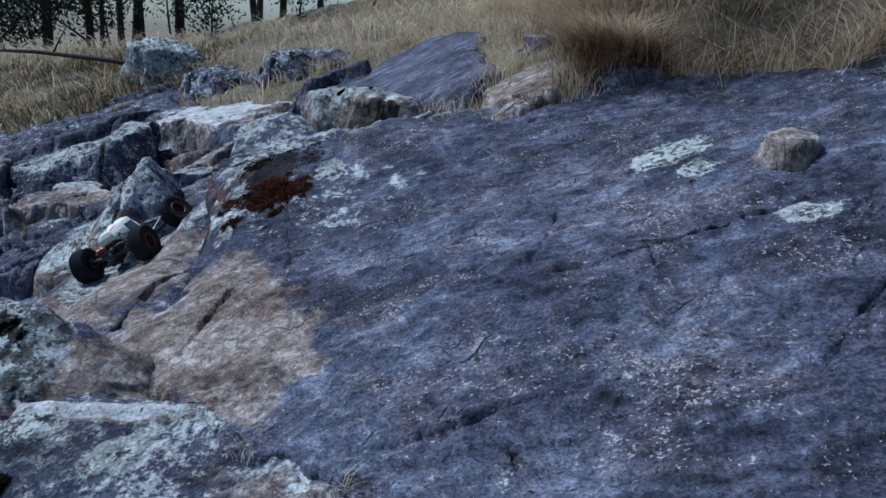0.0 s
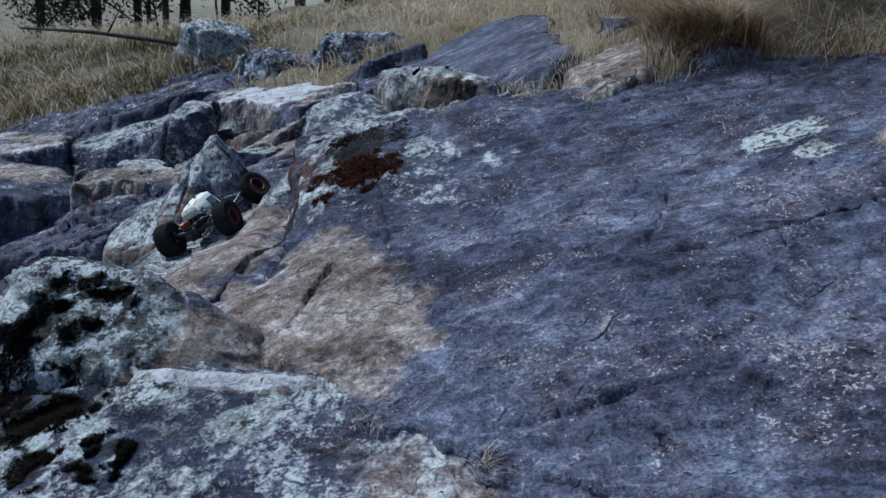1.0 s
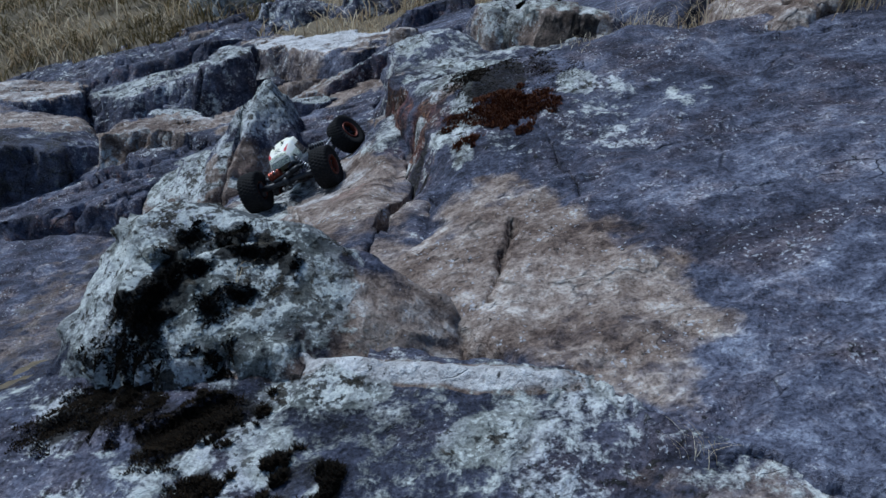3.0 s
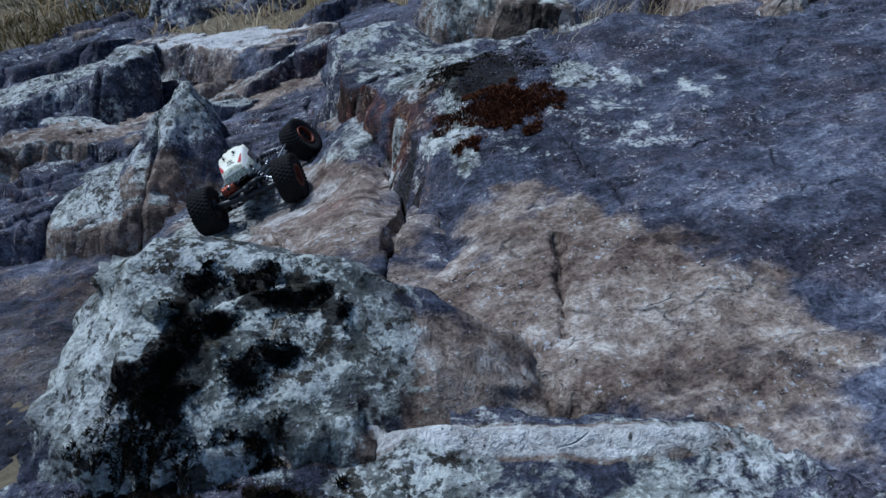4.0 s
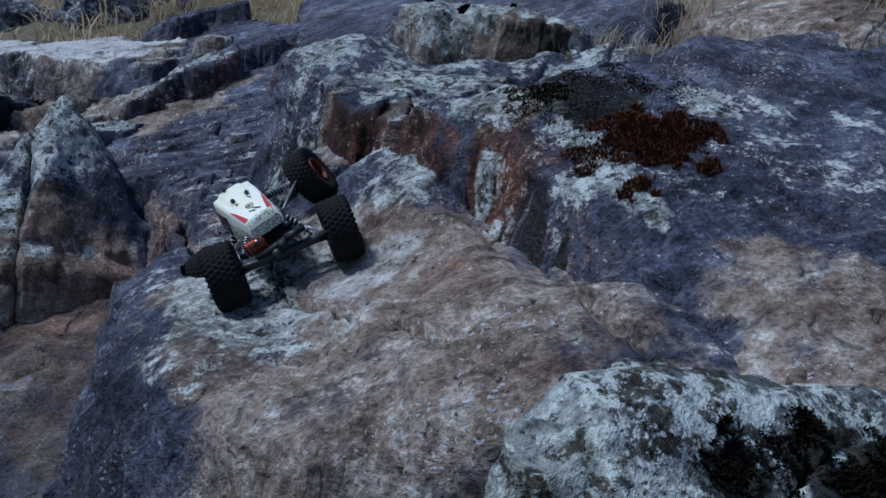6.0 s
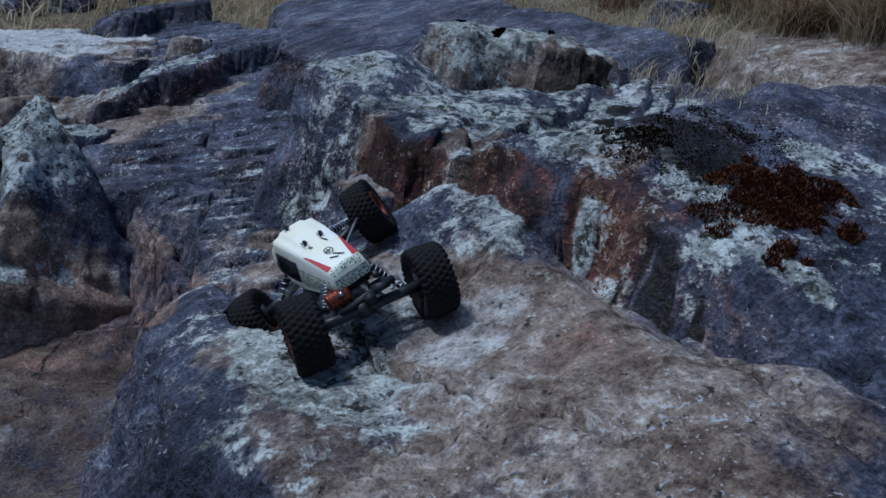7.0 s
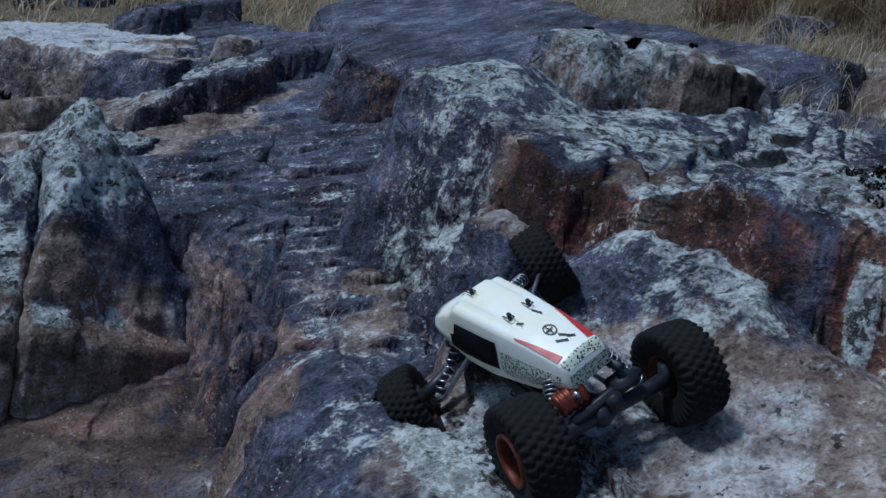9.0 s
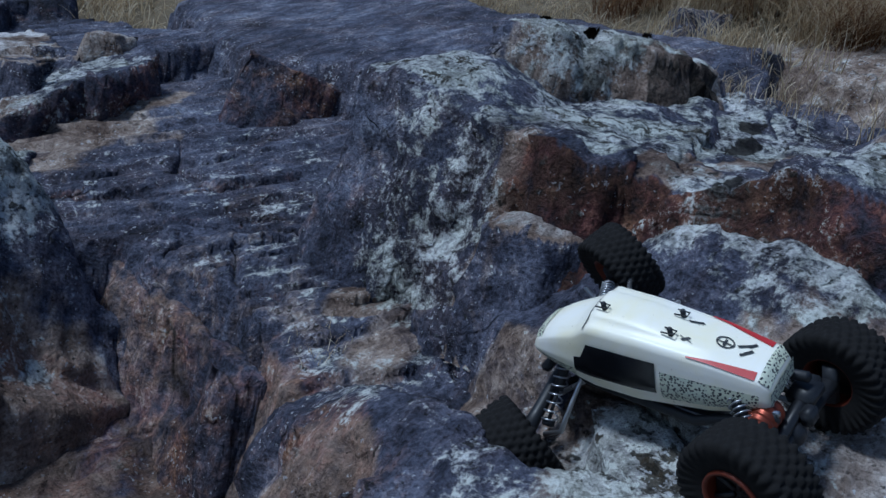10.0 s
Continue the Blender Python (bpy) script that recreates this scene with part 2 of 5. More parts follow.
def rock(name, outline, top, depth, label, category="rock", res=0.01, edge=0.06, side=0.06, rough=0.012, ragged=0.03, lumps=(), cracks=(), chips=1.0, patches=(), seed=1, kind="", shape=None, fine=((), ()), flank=1.0):
    """A slab or boulder that is bedded in the ground. top: x, y, z of a point on it and its slopes along x and y. lumps: ovals x, y, rx, ry, turn and
    height. cracks: broken lines with width and depth. patches: channel 0 to 3 (tan, lichen, rust, dark), oval, strength; from 10 on
    with crisp rims, on steep faces too; 4 is rust on steep faces. fine: stretches of x and of y with closer spacing."""
    ox, oy = [p[0] for p in outline], [p[1] for p in outline]
    pad = side + 0.03
    gx, gy = np.arange(min(ox) - pad, max(ox) + pad, res), np.arange(min(oy) - pad, max(oy) + pad, res)
    for lo, hi, step in fine[0]:
        gx = np.concatenate([gx[gx < lo], np.arange(lo, hi, step), gx[gx > hi]])
    for lo, hi, step in fine[1]:
        gy = np.concatenate([gy[gy < lo], np.arange(lo, hi, step), gy[gy > hi]])
    x, y = np.meshgrid(gx, gy)
    sd = inside(outline, x, y)
    sd = sd + ragged * fbm(x, y, 0, 9, 3, seed) * smooth(-0.8 * side, 0.3 * side, sd)
    x0, y0, z0, sx, sy = top
    z = z0 + sx * (x - x0) + sy * (y - y0)
    for cx, cy, rx, ry, turn, high in lumps:
        z = z + high * smooth(0, 1, blob(x, y, cx, cy, rx, ry, turn) + 0.12 * fbm(x, y, 0, 6, 2, seed + 5))
    u, v = 0.82 * x + 0.57 * y, -0.57 * x + 0.82 * y
    z = z + rough * (fbm(x, y, 0, 2.6, 4, seed + 3) + 0.30 * ridged(u * 0.35, v * 1.5, 0, 8, 4, seed + 4))
    wx, wy = x + 0.04 * fbm(x, y, 0, 7, 3, seed + 8), y + 0.04 * fbm(x, y, 0, 7, 3, seed + 10)
    cu, cv = 0.82 * wx + 0.57 * wy, -0.57 * wx + 0.82 * wy
    z = z + chips * rough * (0.8 * facets(cu * 0.55, cv, 5.0, seed + 14) + 0.4 * facets(cu * 0.6, cv, 13.0, seed + 15))
    if shape:
        z = shape(x, y, z)
    dirt_shade = np.zeros(x.shape)
    for line, width, deep in cracks:
        d = along(line, x + 0.008 * fbm(x, y, 0, 12, 2, seed + 6), y + 0.008 * fbm(x, y, 0, 12, 2, seed + 7))
        z = z - deep * np.exp(-(d / width) ** 2)
        # crack shade put into the colour: darkest along the line, fading over its width
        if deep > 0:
            dirt_shade = np.maximum(dirt_shade, 0.65 * np.exp(-(d / (0.7 * width)) ** 2))
    q = np.clip(sd / edge, 0, 1)
    z = z - edge * 0.6 * (1 - np.sqrt(np.maximum(0, 1 - (1 - q) ** 2)))
    out = np.clip(-sd / side, 0, 1)
    z = z - depth * (0.85 * out + 0.15 * smooth(0, 1, out))
    dzy, dzx = np.gradient(z, gy, gx)
    n = np.sqrt(dzx ** 2 + dzy ** 2 + 1)
    push = rough * 0.35 * fbm(x, y, z, 28, 4, seed + 11) + rough * 2.2 * smooth(1.2, 2.2, n) * flank * (0.45 * fbm(x, y, z, 6, 4, seed + 12) + 0.35 * ridged(x, y, z, 12, 4, seed + 13) + 1.0 * facets(x + y + 0.3 * z, z * 1.2 + 0.3 * x, 9, seed + 16))
    px, py, pz = x - dzx / n * push, y - dzy / n * push, z + push / n
    zones = [np.zeros(x.shape) for _ in range(3)] + [dirt_shade]
    for ch, cx, cy, rx, ry, turn, power in patches:
        if ch == 4:
            where = smooth(0, 0.3, blob(x, y, cx, cy, rx, ry)) if rx else 1.0
            zones[2] = np.maximum(zones[2], where * power * smooth(1.25, 2.4, n))
            continue
        wob = 0.28 * fbm(x, y, 0, 10, 4, seed + 20 + ch) if ch < 10 else 0.42 * fbm(x, y, 0, 24, 4, seed + ch, 0.65) if ch == 13 else 0.06 * fbm(x, y, 0, 30, 4, seed + ch)
        lo, hi = (0.05, 0.35) if ch == 13 else (-0.15, 0.5)
        grown, ch = ch >= 10, ch % 10
        flat = 1 - (0.62 * smooth(1.2, 1.9, n) if ch == 1 and not grown else 0.8 * smooth(1.25, 2.0, n) if ch == 0 and power > 1.2 else 0.0)
        zones[ch] = np.maximum(zones[ch], flat * power * smooth(lo, hi, blob(x, y, cx, cy, rx, ry, turn) + wob))
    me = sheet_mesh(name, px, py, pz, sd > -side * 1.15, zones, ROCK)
    ob = new(name, me)
    tagged(ob, label, category, kind=kind)
    return ob


# ---- the ground ----
def ground_height(x, y):
    """The hillside: low to the left of the rocks, a grass bank above them, a crest with trees behind."""
    low = 0.10 + 0.22 * (x + 1.3) + 0.13 * (y - 3.0)
    shelf = 0.24 + 0.36 * (x + 0.99) + 0.19 * (y - 3.19)
    z = low + (shelf - low) * smooth(-0.1, 0.4, (y - 3.7) * 0.9 + (x + 1.3) * 0.3)
    bank = smooth(-0.05, 0.9, np.minimum((x - 0.74) * 0.56 + (y - 2.60) * 0.83, (x - 0.42) * 0.95 - (y - 3.0) * 0.12 + 0.25))
    z = np.where(x > -0.6, np.minimum(z, 0.55 + 0.3 * (x + 0.1) + 0.2 * (y - 1.2)), z)
    z = z + bank * (0.75 + 0.10 * np.clip(x, 0, 6))
    upper = np.minimum(0.93 + 0.50 * (x + 0.6) + 0.10 * (y - 4.2), 1.62)
    z = np.maximum(z, z + (upper - z) * smooth(-0.2, 0.05, x) * smooth(3.05, 3.4, y))
    far = smooth(5.0, 10.0, y)
    crest = 1.33 + 0.13 * (np.clip(x, -9, 4) + 1.8) + 0.05 * fbm(x, y, 0, 0.35, 3, 71)
    z = z * (1 - far) + np.maximum(crest, np.minimum(z, crest + 0.6)) * far
    z = z - 0.02 * np.clip(y - 12, 0, 400)
    z = np.maximum(z, -1.2 + 0.05 * x * 0) + 0.03 * fbm(x, y, 0, 1.3, 3, 72)
    return z


def spread(lo, hi, fine_lo, fine_hi, step, grow):
    mid = list(np.arange(fine_lo, fine_hi, step))
    s, a = step, mid[-1]
    while a < hi:
        s *= grow
        a += s
        mid.append(a)
    s, a, left = step, mid[0], []
    while a > lo:
        s *= grow
        a -= s
        left.append(a)
    return np.array(left[::-1] + mid)


def soil_material():
    m, nt, bsdf = material("dry_grass_soil")
    vec = node(nt, "ShaderNodeTexCoord").outputs["Object"]
    a, b = noise_tex(nt, vec, 2.3, 5), noise_tex(nt, vec, 38.0, 6, 0.7)
    col = mix(nt, a, (0.17, 0.135, 0.085), (0.32, 0.26, 0.17))
    col = mix(nt, 0.8, col, ramp(nt, b, [(0.3, grey(0.35)), (0.7, grey(1))]), "MULTIPLY")
    nt.links.new(col, bsdf.inputs["Base Color"])
    bsdf.inputs["Roughness"].default_value = 0.95
    bump = node(nt, "ShaderNodeBump", {"Height": b, "Strength": 0.8, "Distance": 0.03})
    nt.links.new(bump.outputs[0], bsdf.inputs["Normal"])
    return m


SOIL = soil_material()
gx, gy = np.meshgrid(spread(-400, 400, -4, 3, 0.05, 1.12), spread(-400, 400, -1.5, 8, 0.05, 1.12))
ground = new("ground", sheet_mesh("ground", gx, gy, ground_height(gx, gy), np.ones(gx.shape, bool), None, SOIL))
tagged(ground, "hillside of dry straw-coloured grass and soil between the rocks", "ground", kind="structure")

# ---- the rocks ----
# where moss grows: ovals x, y, rx, ry, turn
RIDGE_MOSS = [(-1.018, 1.450, 0.024, 0.036, 8), (-1.034, 1.426, 0.020, 0.020, 0), (-1.039, 1.403, 0.034, 0.020, -15), (-1.006, 1.515, 0.018, 0.015, 0), (-1.002, 1.533, 0.009, 0.008, 0), (-0.946, 1.518, 0.030, 0.014, 0),
              (-0.929, 1.533, 0.012, 0.010, 0), (-0.919, 1.498, 0.042, 0.014, 8), (-0.871, 1.510, 0.015, 0.016, 0), (-0.853, 1.486, 0.016, 0.014, 0), (-0.976, 1.468, 0.026, 0.015, 10), (-0.905, 1.445, 0.036, 0.012, 16)]
RIDGE_SPECKS = [(-0.849, 1.455, 0.010, 0.008, 0), (-0.949, 1.422, 0.022, 0.016, 0), (-1.008, 1.429, 0.028, 0.028, 0), (-1.073, 1.408, 0.020, 0.012, 0)]
RIM_MOSS = [(-1.10, 1.30, 0.05, 0.05, 0), (-0.86, 1.31, 0.035, 0.025, 0), (-1.042, 1.365, 0.070, 0.036, -8), (-1.047, 1.322, 0.056, 0.060, 0), (-0.972, 1.299, 0.074, 0.048, 0), (-0.917, 1.285, 0.062, 0.040, 0), (-0.761, 1.176, 0.050, 0.042, 0), (-0.883, 1.157, 0.034, 0.045, 15), (-0.963, 1.253, 0.054, 0.042, 0), (-0.94, 1.37, 0.032, 0.012, 8)]
BOULDER_MOSS = [(-0.42, 3.33, 0.012, 0.010, 20), (-0.30, 3.27, 0.012, 0.009, 30), (-0.50, 3.40, 0.009, 0.008, 0)]


def stains(ovals, power, grow=1.25):
    return [(13, x, y, rx * grow, ry * grow, turn, power) for x, y, rx, ry, turn in ovals]


MAIN = (-0.045, 1.174, 0.734, 0.30, 0.24)
main_outline = [(-0.89, 3.50), (-0.87, 3.36), (-0.85, 3.22), (-0.825, 2.98), (-0.79, 2.76), (-0.76, 2.60), (-0.725, 2.50), (-0.70, 2.40), (-0.68, 2.27), (-0.685, 2.12), (-0.705, 1.98), (-0.71, 1.80), (-0.70, 1.63), (-0.59, 1.52), (-0.40, 1.25), (-0.28, 1.18), (-0.10, 1.05), (0.12, 0.85), (0.25, 0.3), (0.28, -0.5), (0.9, -0.95), (1.8, -0.75), (2.5, -0.1), (2.6, 0.8), (2.2, 1.65), (1.2, 2.25), (0.74, 2.60), (0.30, 2.72), (0.18, 3.1), (0.0, 3.45), (-0.3, 3.56), (-0.6, 3.55)]


def main_shape(x, y, z):
    """Thin broken layers on the shelf, a low shoulder beside the moss, a shallow lip along the shelf's edge."""
    z = z - 0.21 * np.clip(y - 2.62, 0, 9) - 0.11 * np.clip(y - 2.85, 0, 0.6) + 0.055 * smooth(1.95, 2.6, y) * smooth(0.4, -0.2, x)
    shelf = smooth(2.55, 2.85, y) * smooth(0.25, 0.0, x) * smooth(3.30, 3.10, y - 0.3 * x)
    lay = (0.75 * y - 0.75 * x) / 0.15 + 0.9 * fbm(x, y, 0, 3.5, 2, 301)
    z = z + shelf * 0.026 * (smooth(0.0, 0.12, lay - np.floor(lay)) - (lay - np.floor(lay)))
    line = 2.84 + 0.10 * (x + 0.3) + 0.04 * fbm(x, y, 0, 4, 3, 302)
    z = z - (0.085 + 0.055 * smooth(-0.80, -0.40, x)) * np.exp(-((y - line) / np.where(y < line, 0.13, 0.21)) ** 2) * smooth(0.32, 0.02, x)
    z = z + 0.105 * smooth(0, 0.8, blob(x, y, -0.76, 3.47, 0.40, 0.30))
    under = 1.172 + 0.10 * (x + 0.02) - y + 0.02 * fbm(x, y, 0, 6, 3, 303)
    z = z - 0.016 * smooth(0, 0.012, under) * np.exp(-np.clip(under, 0, 9) / 0.12) * smooth(-0.13, -0.05, x) * smooth(0.30, 0.08, x)
    z = z - smooth(-0.58, -0.77, x) * (0.045 * smooth(2.1, 2.3, y) * smooth(2.75, 2.5, y) + 0.10 * smooth(1.75, 2.0, y) * smooth(2.3, 2.1, y))
    return z - 0.02 * smooth(0.6, 1.2, x) * smooth(1.2, 0.4, y)


SLAB_LICHEN = [(11, -0.70, 2.36, 0.05, 0.16, 0, 0.36), (11, -0.88, 3.24, 0.10, 0.20, 0, 0.44), (11, -0.80, 2.62, 0.09, 0.12, 0, 0.42), (11, -0.82, 2.80, 0.06, 0.16, 0, 0.36), (1, -0.62, 3.1, 0.38, 0.46, 0, 0.52), (1, -0.80, 3.38, 0.16, 0.16, 0, 0.95), (11, -0.58, 3.07, 0.24, 0.05, -22, 1.05), (11, -0.66, 3.17, 0.06, 0.04, -10, 1.3), (11, -0.40, 2.95, 0.18, 0.04, -15, 1.0), (11, -0.77, 2.98, 0.05, 0.03, -20, 1.0), (1, -0.2, 3.0, 0.35, 0.28, 0, 0.55), (11, 0.61, 2.0, 0.125, 0.068, 20, 1.7), (11, 0.64, 1.88, 0.05, 0.05, 20, 1.3), (1, 0.79, 1.56, 0.08, 0.06, 0, 0.9), (1, -0.3, 2.2, 0.35, 0.2, 0, 0.42), (1, -0.33, 2.35, 0.06, 0.1, 0, 0.8), (1, -0.66, 2.26, 0.06, 0.06, 0, 0.9), (1, -0.7, 2.55, 0.14, 0.3, 0, 0.5), (1, 0.3, 1.1, 0.6, 0.25, 0, 0.18), (11, -0.685, 3.03, 0.028, 0.038, 0, 1.6), (11, -0.675, 2.93, 0.022, 0.030, 0, 1.6), (11, -0.74, 2.47, 0.018, 0.05, 10, 0.7), (11, -0.715, 2.46, 0.010, 0.03, 0, 1.1), (1, -0.60, 2.28, 0.05, 0.28, 0, 0.75), (1, -0.66, 2.60, 0.10, 0.10, 0, 0.8)]
SLAB_STAINS = [(13, -0.86, 3.02, 0.06, 0.10, 0, 0.5), (2, -0.88, 3.15, 0.08, 0.2, 0, 0.5), (0, -0.87, 3.10, 0.06, 0.05, 0, 0.8), (13, -0.80, 2.72, 0.04, 0.06, 0, 0.5), (3, -0.77, 3.13, 0.12, 0.07, -15, 0.50), (10, -0.74, 2.87, 0.10, 0.05, -20, 1.3), (0, -0.45, 2.88, 0.2, 0.05, 5, 0.9), (10, -0.62, 2.90, 0.16, 0.035, -15, 1.2), (13, -0.69, 2.80, 0.05, 0.018, -10, 0.9), (13, -0.33, 2.97, 0.07, 0.03, 10, 0.9), (13, -0.22, 3.01, 0.05, 0.025, 0, 0.8), (0, -0.54, 1.67, 0.30, 0.33, 20, 0.74), (0, -0.38, 1.50, 0.20, 0.25, 0, 0.6), (4, -0.8, 2.82, 0.3, 0.36, 0, 0.95), (4, -0.8, 2.8, 0.5, 1.3, 0, 0.34), (0, -0.62, 2.55, 0.1, 0.12, 0, 0.8), (0, -0.3, 2.7, 0.2, 0.1, 10, 0.7), (13, -0.52, 2.47, 0.16, 0.15, 0, 0.62), (13, -0.705, 2.26, 0.03, 0.14, 0, 0.6), (4, -0.70, 2.25, 0.2, 0.36, 0, 0.40), (2, -0.70, 2.42, 0.07, 0.12, 0, 0.9), (2, -0.66, 2.36, 0.05, 0.08, 0, 0.6), (13, -0.66, 2.93, 0.07, 0.05, 20, 0.45), (13, -0.5, 2.78, 0.12, 0.03, 25, 0.5), (13, -0.42, 2.95, 0.10, 0.03, -30, 0.5)]
rock("bedrock_slab", main_outline, MAIN, 0.45, "broad sloping slab of grey-purple rock with white lichen", "rock slab", 0.0085, 0.032, 0.09, 0.011, 0.025, fine=([(-1.0, -0.64, 0.004), (-0.64, 0.95, 0.006)], [(0.75, 2.0, 0.0055)]), flank=0.7,
     lumps=[(-0.72, 3.3, 0.2, 0.25, 0, 0.03), (0.2, 1.5, 0.5, 0.3, 20, 0.02), (-0.15, 2.55, 0.22, 0.18, 0, 0.025), (-0.5, 2.5, 0.2, 0.2, 0, 0.012)],
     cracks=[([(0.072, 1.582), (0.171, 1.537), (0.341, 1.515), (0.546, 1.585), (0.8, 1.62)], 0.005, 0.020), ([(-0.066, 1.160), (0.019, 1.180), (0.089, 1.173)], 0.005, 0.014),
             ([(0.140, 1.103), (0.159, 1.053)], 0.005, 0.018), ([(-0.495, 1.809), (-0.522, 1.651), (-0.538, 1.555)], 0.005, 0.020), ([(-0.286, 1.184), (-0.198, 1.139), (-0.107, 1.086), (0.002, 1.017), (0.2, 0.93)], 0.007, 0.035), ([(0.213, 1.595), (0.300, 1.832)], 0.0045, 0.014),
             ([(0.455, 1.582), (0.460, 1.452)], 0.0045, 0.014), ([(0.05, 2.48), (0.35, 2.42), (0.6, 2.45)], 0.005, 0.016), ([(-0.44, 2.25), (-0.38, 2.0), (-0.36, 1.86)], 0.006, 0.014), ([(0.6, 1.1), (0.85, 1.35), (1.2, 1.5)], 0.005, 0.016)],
     patches=SLAB_LICHEN + SLAB_STAINS, seed=3, shape=main_shape, chips=0.55)


def boulder_shape(x, y, z):
    """The boulder leans against the slab and nowhere stands above it."""
    slab = 0.734 + 0.30 * (x + 0.045) + 0.24 * (y - 1.174) + 0.055 * smooth(1.95, 2.6, y)
    z = z - 0.27 * np.clip(y - 2.8, 0, 1)
    z = z + 0.055 * smooth(-1.06, -1.26, x) * smooth(3.10, 2.95, y)
    z = z + 0.055 * smooth(-0.97, -0.77, x) * smooth(2.25, 2.5, y) * smooth(3.0, 2.75, y)
    z = z + (slab - 0.012 - z) * smooth(-1.10, -0.79, x) * smooth(2.50, 1.90, y)
    z = z - 0.02 * smooth(-1.0, -0.9, x) * smooth(1.9, 2.1, y) * smooth(2.6, 2.4, y)
    z = z + (np.minimum(z, 0.690 + 0.10 * (y - 2.2)) - z) * smooth(-0.84, -0.75, x) * smooth(2.0, 2.18, y) * smooth(2.60, 2.48, y)
    notch = inside([(-1.175, 3.30), (-1.155, 3.05), (-1.18, 2.84), (-1.205, 2.69), (-1.145, 2.62), (-1.03, 2.76), (-0.98, 2.92), (-0.92, 3.07), (-0.92, 3.35)], x + 0.010 * fbm(x, y, 0, 14, 3, 305), y + 0.010 * fbm(x, y, 0, 14, 3, 306))
    z = z - (0.05 + 0.07 * smooth(2.78, 3.0, y)) * smooth(-0.004, 0.018, notch)
    return np.minimum(z, slab - 0.012 + 0.10 * smooth(-0.72, -0.85, x))


rock("pale_boulder", [(-0.63, 2.2), (-0.65, 2.6), (-0.73, 2.88), (-0.84, 3.10), (-0.98, 3.22), (-1.12, 3.24), (-1.22, 3.12), (-1.28, 2.96), (-1.33, 2.74), (-1.36, 2.5), (-1.29, 2.25), (-1.14, 2.03), (-0.97, 1.88), (-0.8, 1.70), (-0.66, 1.58), (-0.64, 1.95)],
     (-0.84, 2.47, 0.685, 0.55, 0.03), 0.5, "pale tan weathered boulder with dark cracks", "boulder", 0.008, 0.07, 0.11, 0.009, 0.015, fine=([(-0.79, -0.68, 0.0035)], []),
     lumps=[(-1.0, 2.66, 0.18, 0.20, 0, 0.018), (-0.84, 2.70, 0.10, 0.28, 0, 0.03)],
     cracks=[([(-0.745, 2.50), (-0.717, 2.40), (-0.705, 2.28), (-0.715, 2.14), (-0.745, 1.99), (-0.770, 1.80)], 0.010, 0.065), ([(-1.05, 2.76), (-1.05, 2.45), (-0.98, 2.2), (-0.92, 2.0)], 0.006, 0.018), ([(-0.98, 2.2), (-1.1, 2.25), (-1.25, 2.2)], 0.006, 0.010), ([(-1.155, 3.20), (-1.135, 3.03), (-1.14, 2.89), (-1.135, 2.74)], 0.012, 0.04)],
     patches=[(0, -0.99, 2.50, 0.17, 0.36, 0, 1.42), (0, -0.90, 2.2, 0.2, 0.4, 0, 0.66), (0, -0.9, 2.05, 0.42, 0.6, 0, 0.52), (1, -1.2, 2.6, 0.4, 0.7, 0, 0.40), (11, -1.13, 2.52, 0.13, 0.28, 0, 0.80), (0, -1.14, 2.45, 0.18, 0.4, 0, 0.62), (10, -0.93, 3.18, 0.06, 0.05, 30, 1.8), (1, -0.82, 2.66, 0.12, 0.25, 0, 0.6), (2, -0.80, 2.62, 0.10, 0.25, 0, 0.5), (2, -0.79, 2.42, 0.08, 0.22, 0, 0.45), (2, -0.85, 2.22, 0.08, 0.13, 0, 0.6), (11, -0.85, 2.60, 0.06, 0.10, 15, 0.5), (1, -0.85, 2.60, 0.12, 0.14, 0, 0.5), (3, -1.34, 2.45, 0.10, 0.28, 0, 0.42), (0, -1.31, 2.98, 0.09, 0.22, 0, 0.6), (2, -1.30, 2.95, 0.09, 0.25, 0, 0.6), (0, -1.04, 2.95, 0.10, 0.14, 0, 0.65), (4, 0, 0, 0, 0, 0, 0.22)], seed=7, shape=boulder_shape)


def ridge_shape(x, y, z):
    """Falls off to both ends of the ridge."""
    z = np.minimum(z, 0.790 + 0.10 * (y - 1.53) + 0.5 * (z - 0.75 - 0.8 * (y - 1.5)))
    return z - 0.24 * np.clip(x + 0.84, 0, 9) - 0.45 * np.clip(x + 0.68, 0, 9) - 0.9 * np.clip(-1.08 - x, 0, 9)


rock("mossy_ridge_rock", [(-1.18, 1.40), (-1.17, 1.55), (-1.08, 1.61), (-0.92, 1.595), (-0.78, 1.565), (-0.62, 1.56), (-0.46, 1.46), (-0.42, 1.36), (-0.70, 1.38), (-0.95, 1.36)],
     (-0.86, 1.50, 0.750, -0.02, 0.80), 0.45, "low ridge rock with pale lichen and black moss", "boulder", 0.0055, 0.045, 0.06, 0.010, 0.02,
     cracks=[([(-1.06, 1.475), (-0.99, 1.492), (-0.93, 1.513), (-0.88, 1.528)], 0.005, 0.012)],
     patches=[(11, -1.0, 1.49, 0.26, 0.24, 0, 0.85), (1, -1.0, 1.5, 0.28, 0.26, 0, 1.0), (10, -0.78, 1.473, 0.10, 0.05, 15, 1.0), (0, -0.60, 1.44, 0.28, 0.16, 0, 0.8), (13, -0.70, 1.42, 0.10, 0.05, 10, 0.40)] + stains(RIDGE_MOSS, 0.82, 1.35) + stains(RIDGE_SPECKS, 0.7, 1.4), seed=11, shape=ridge_shape)
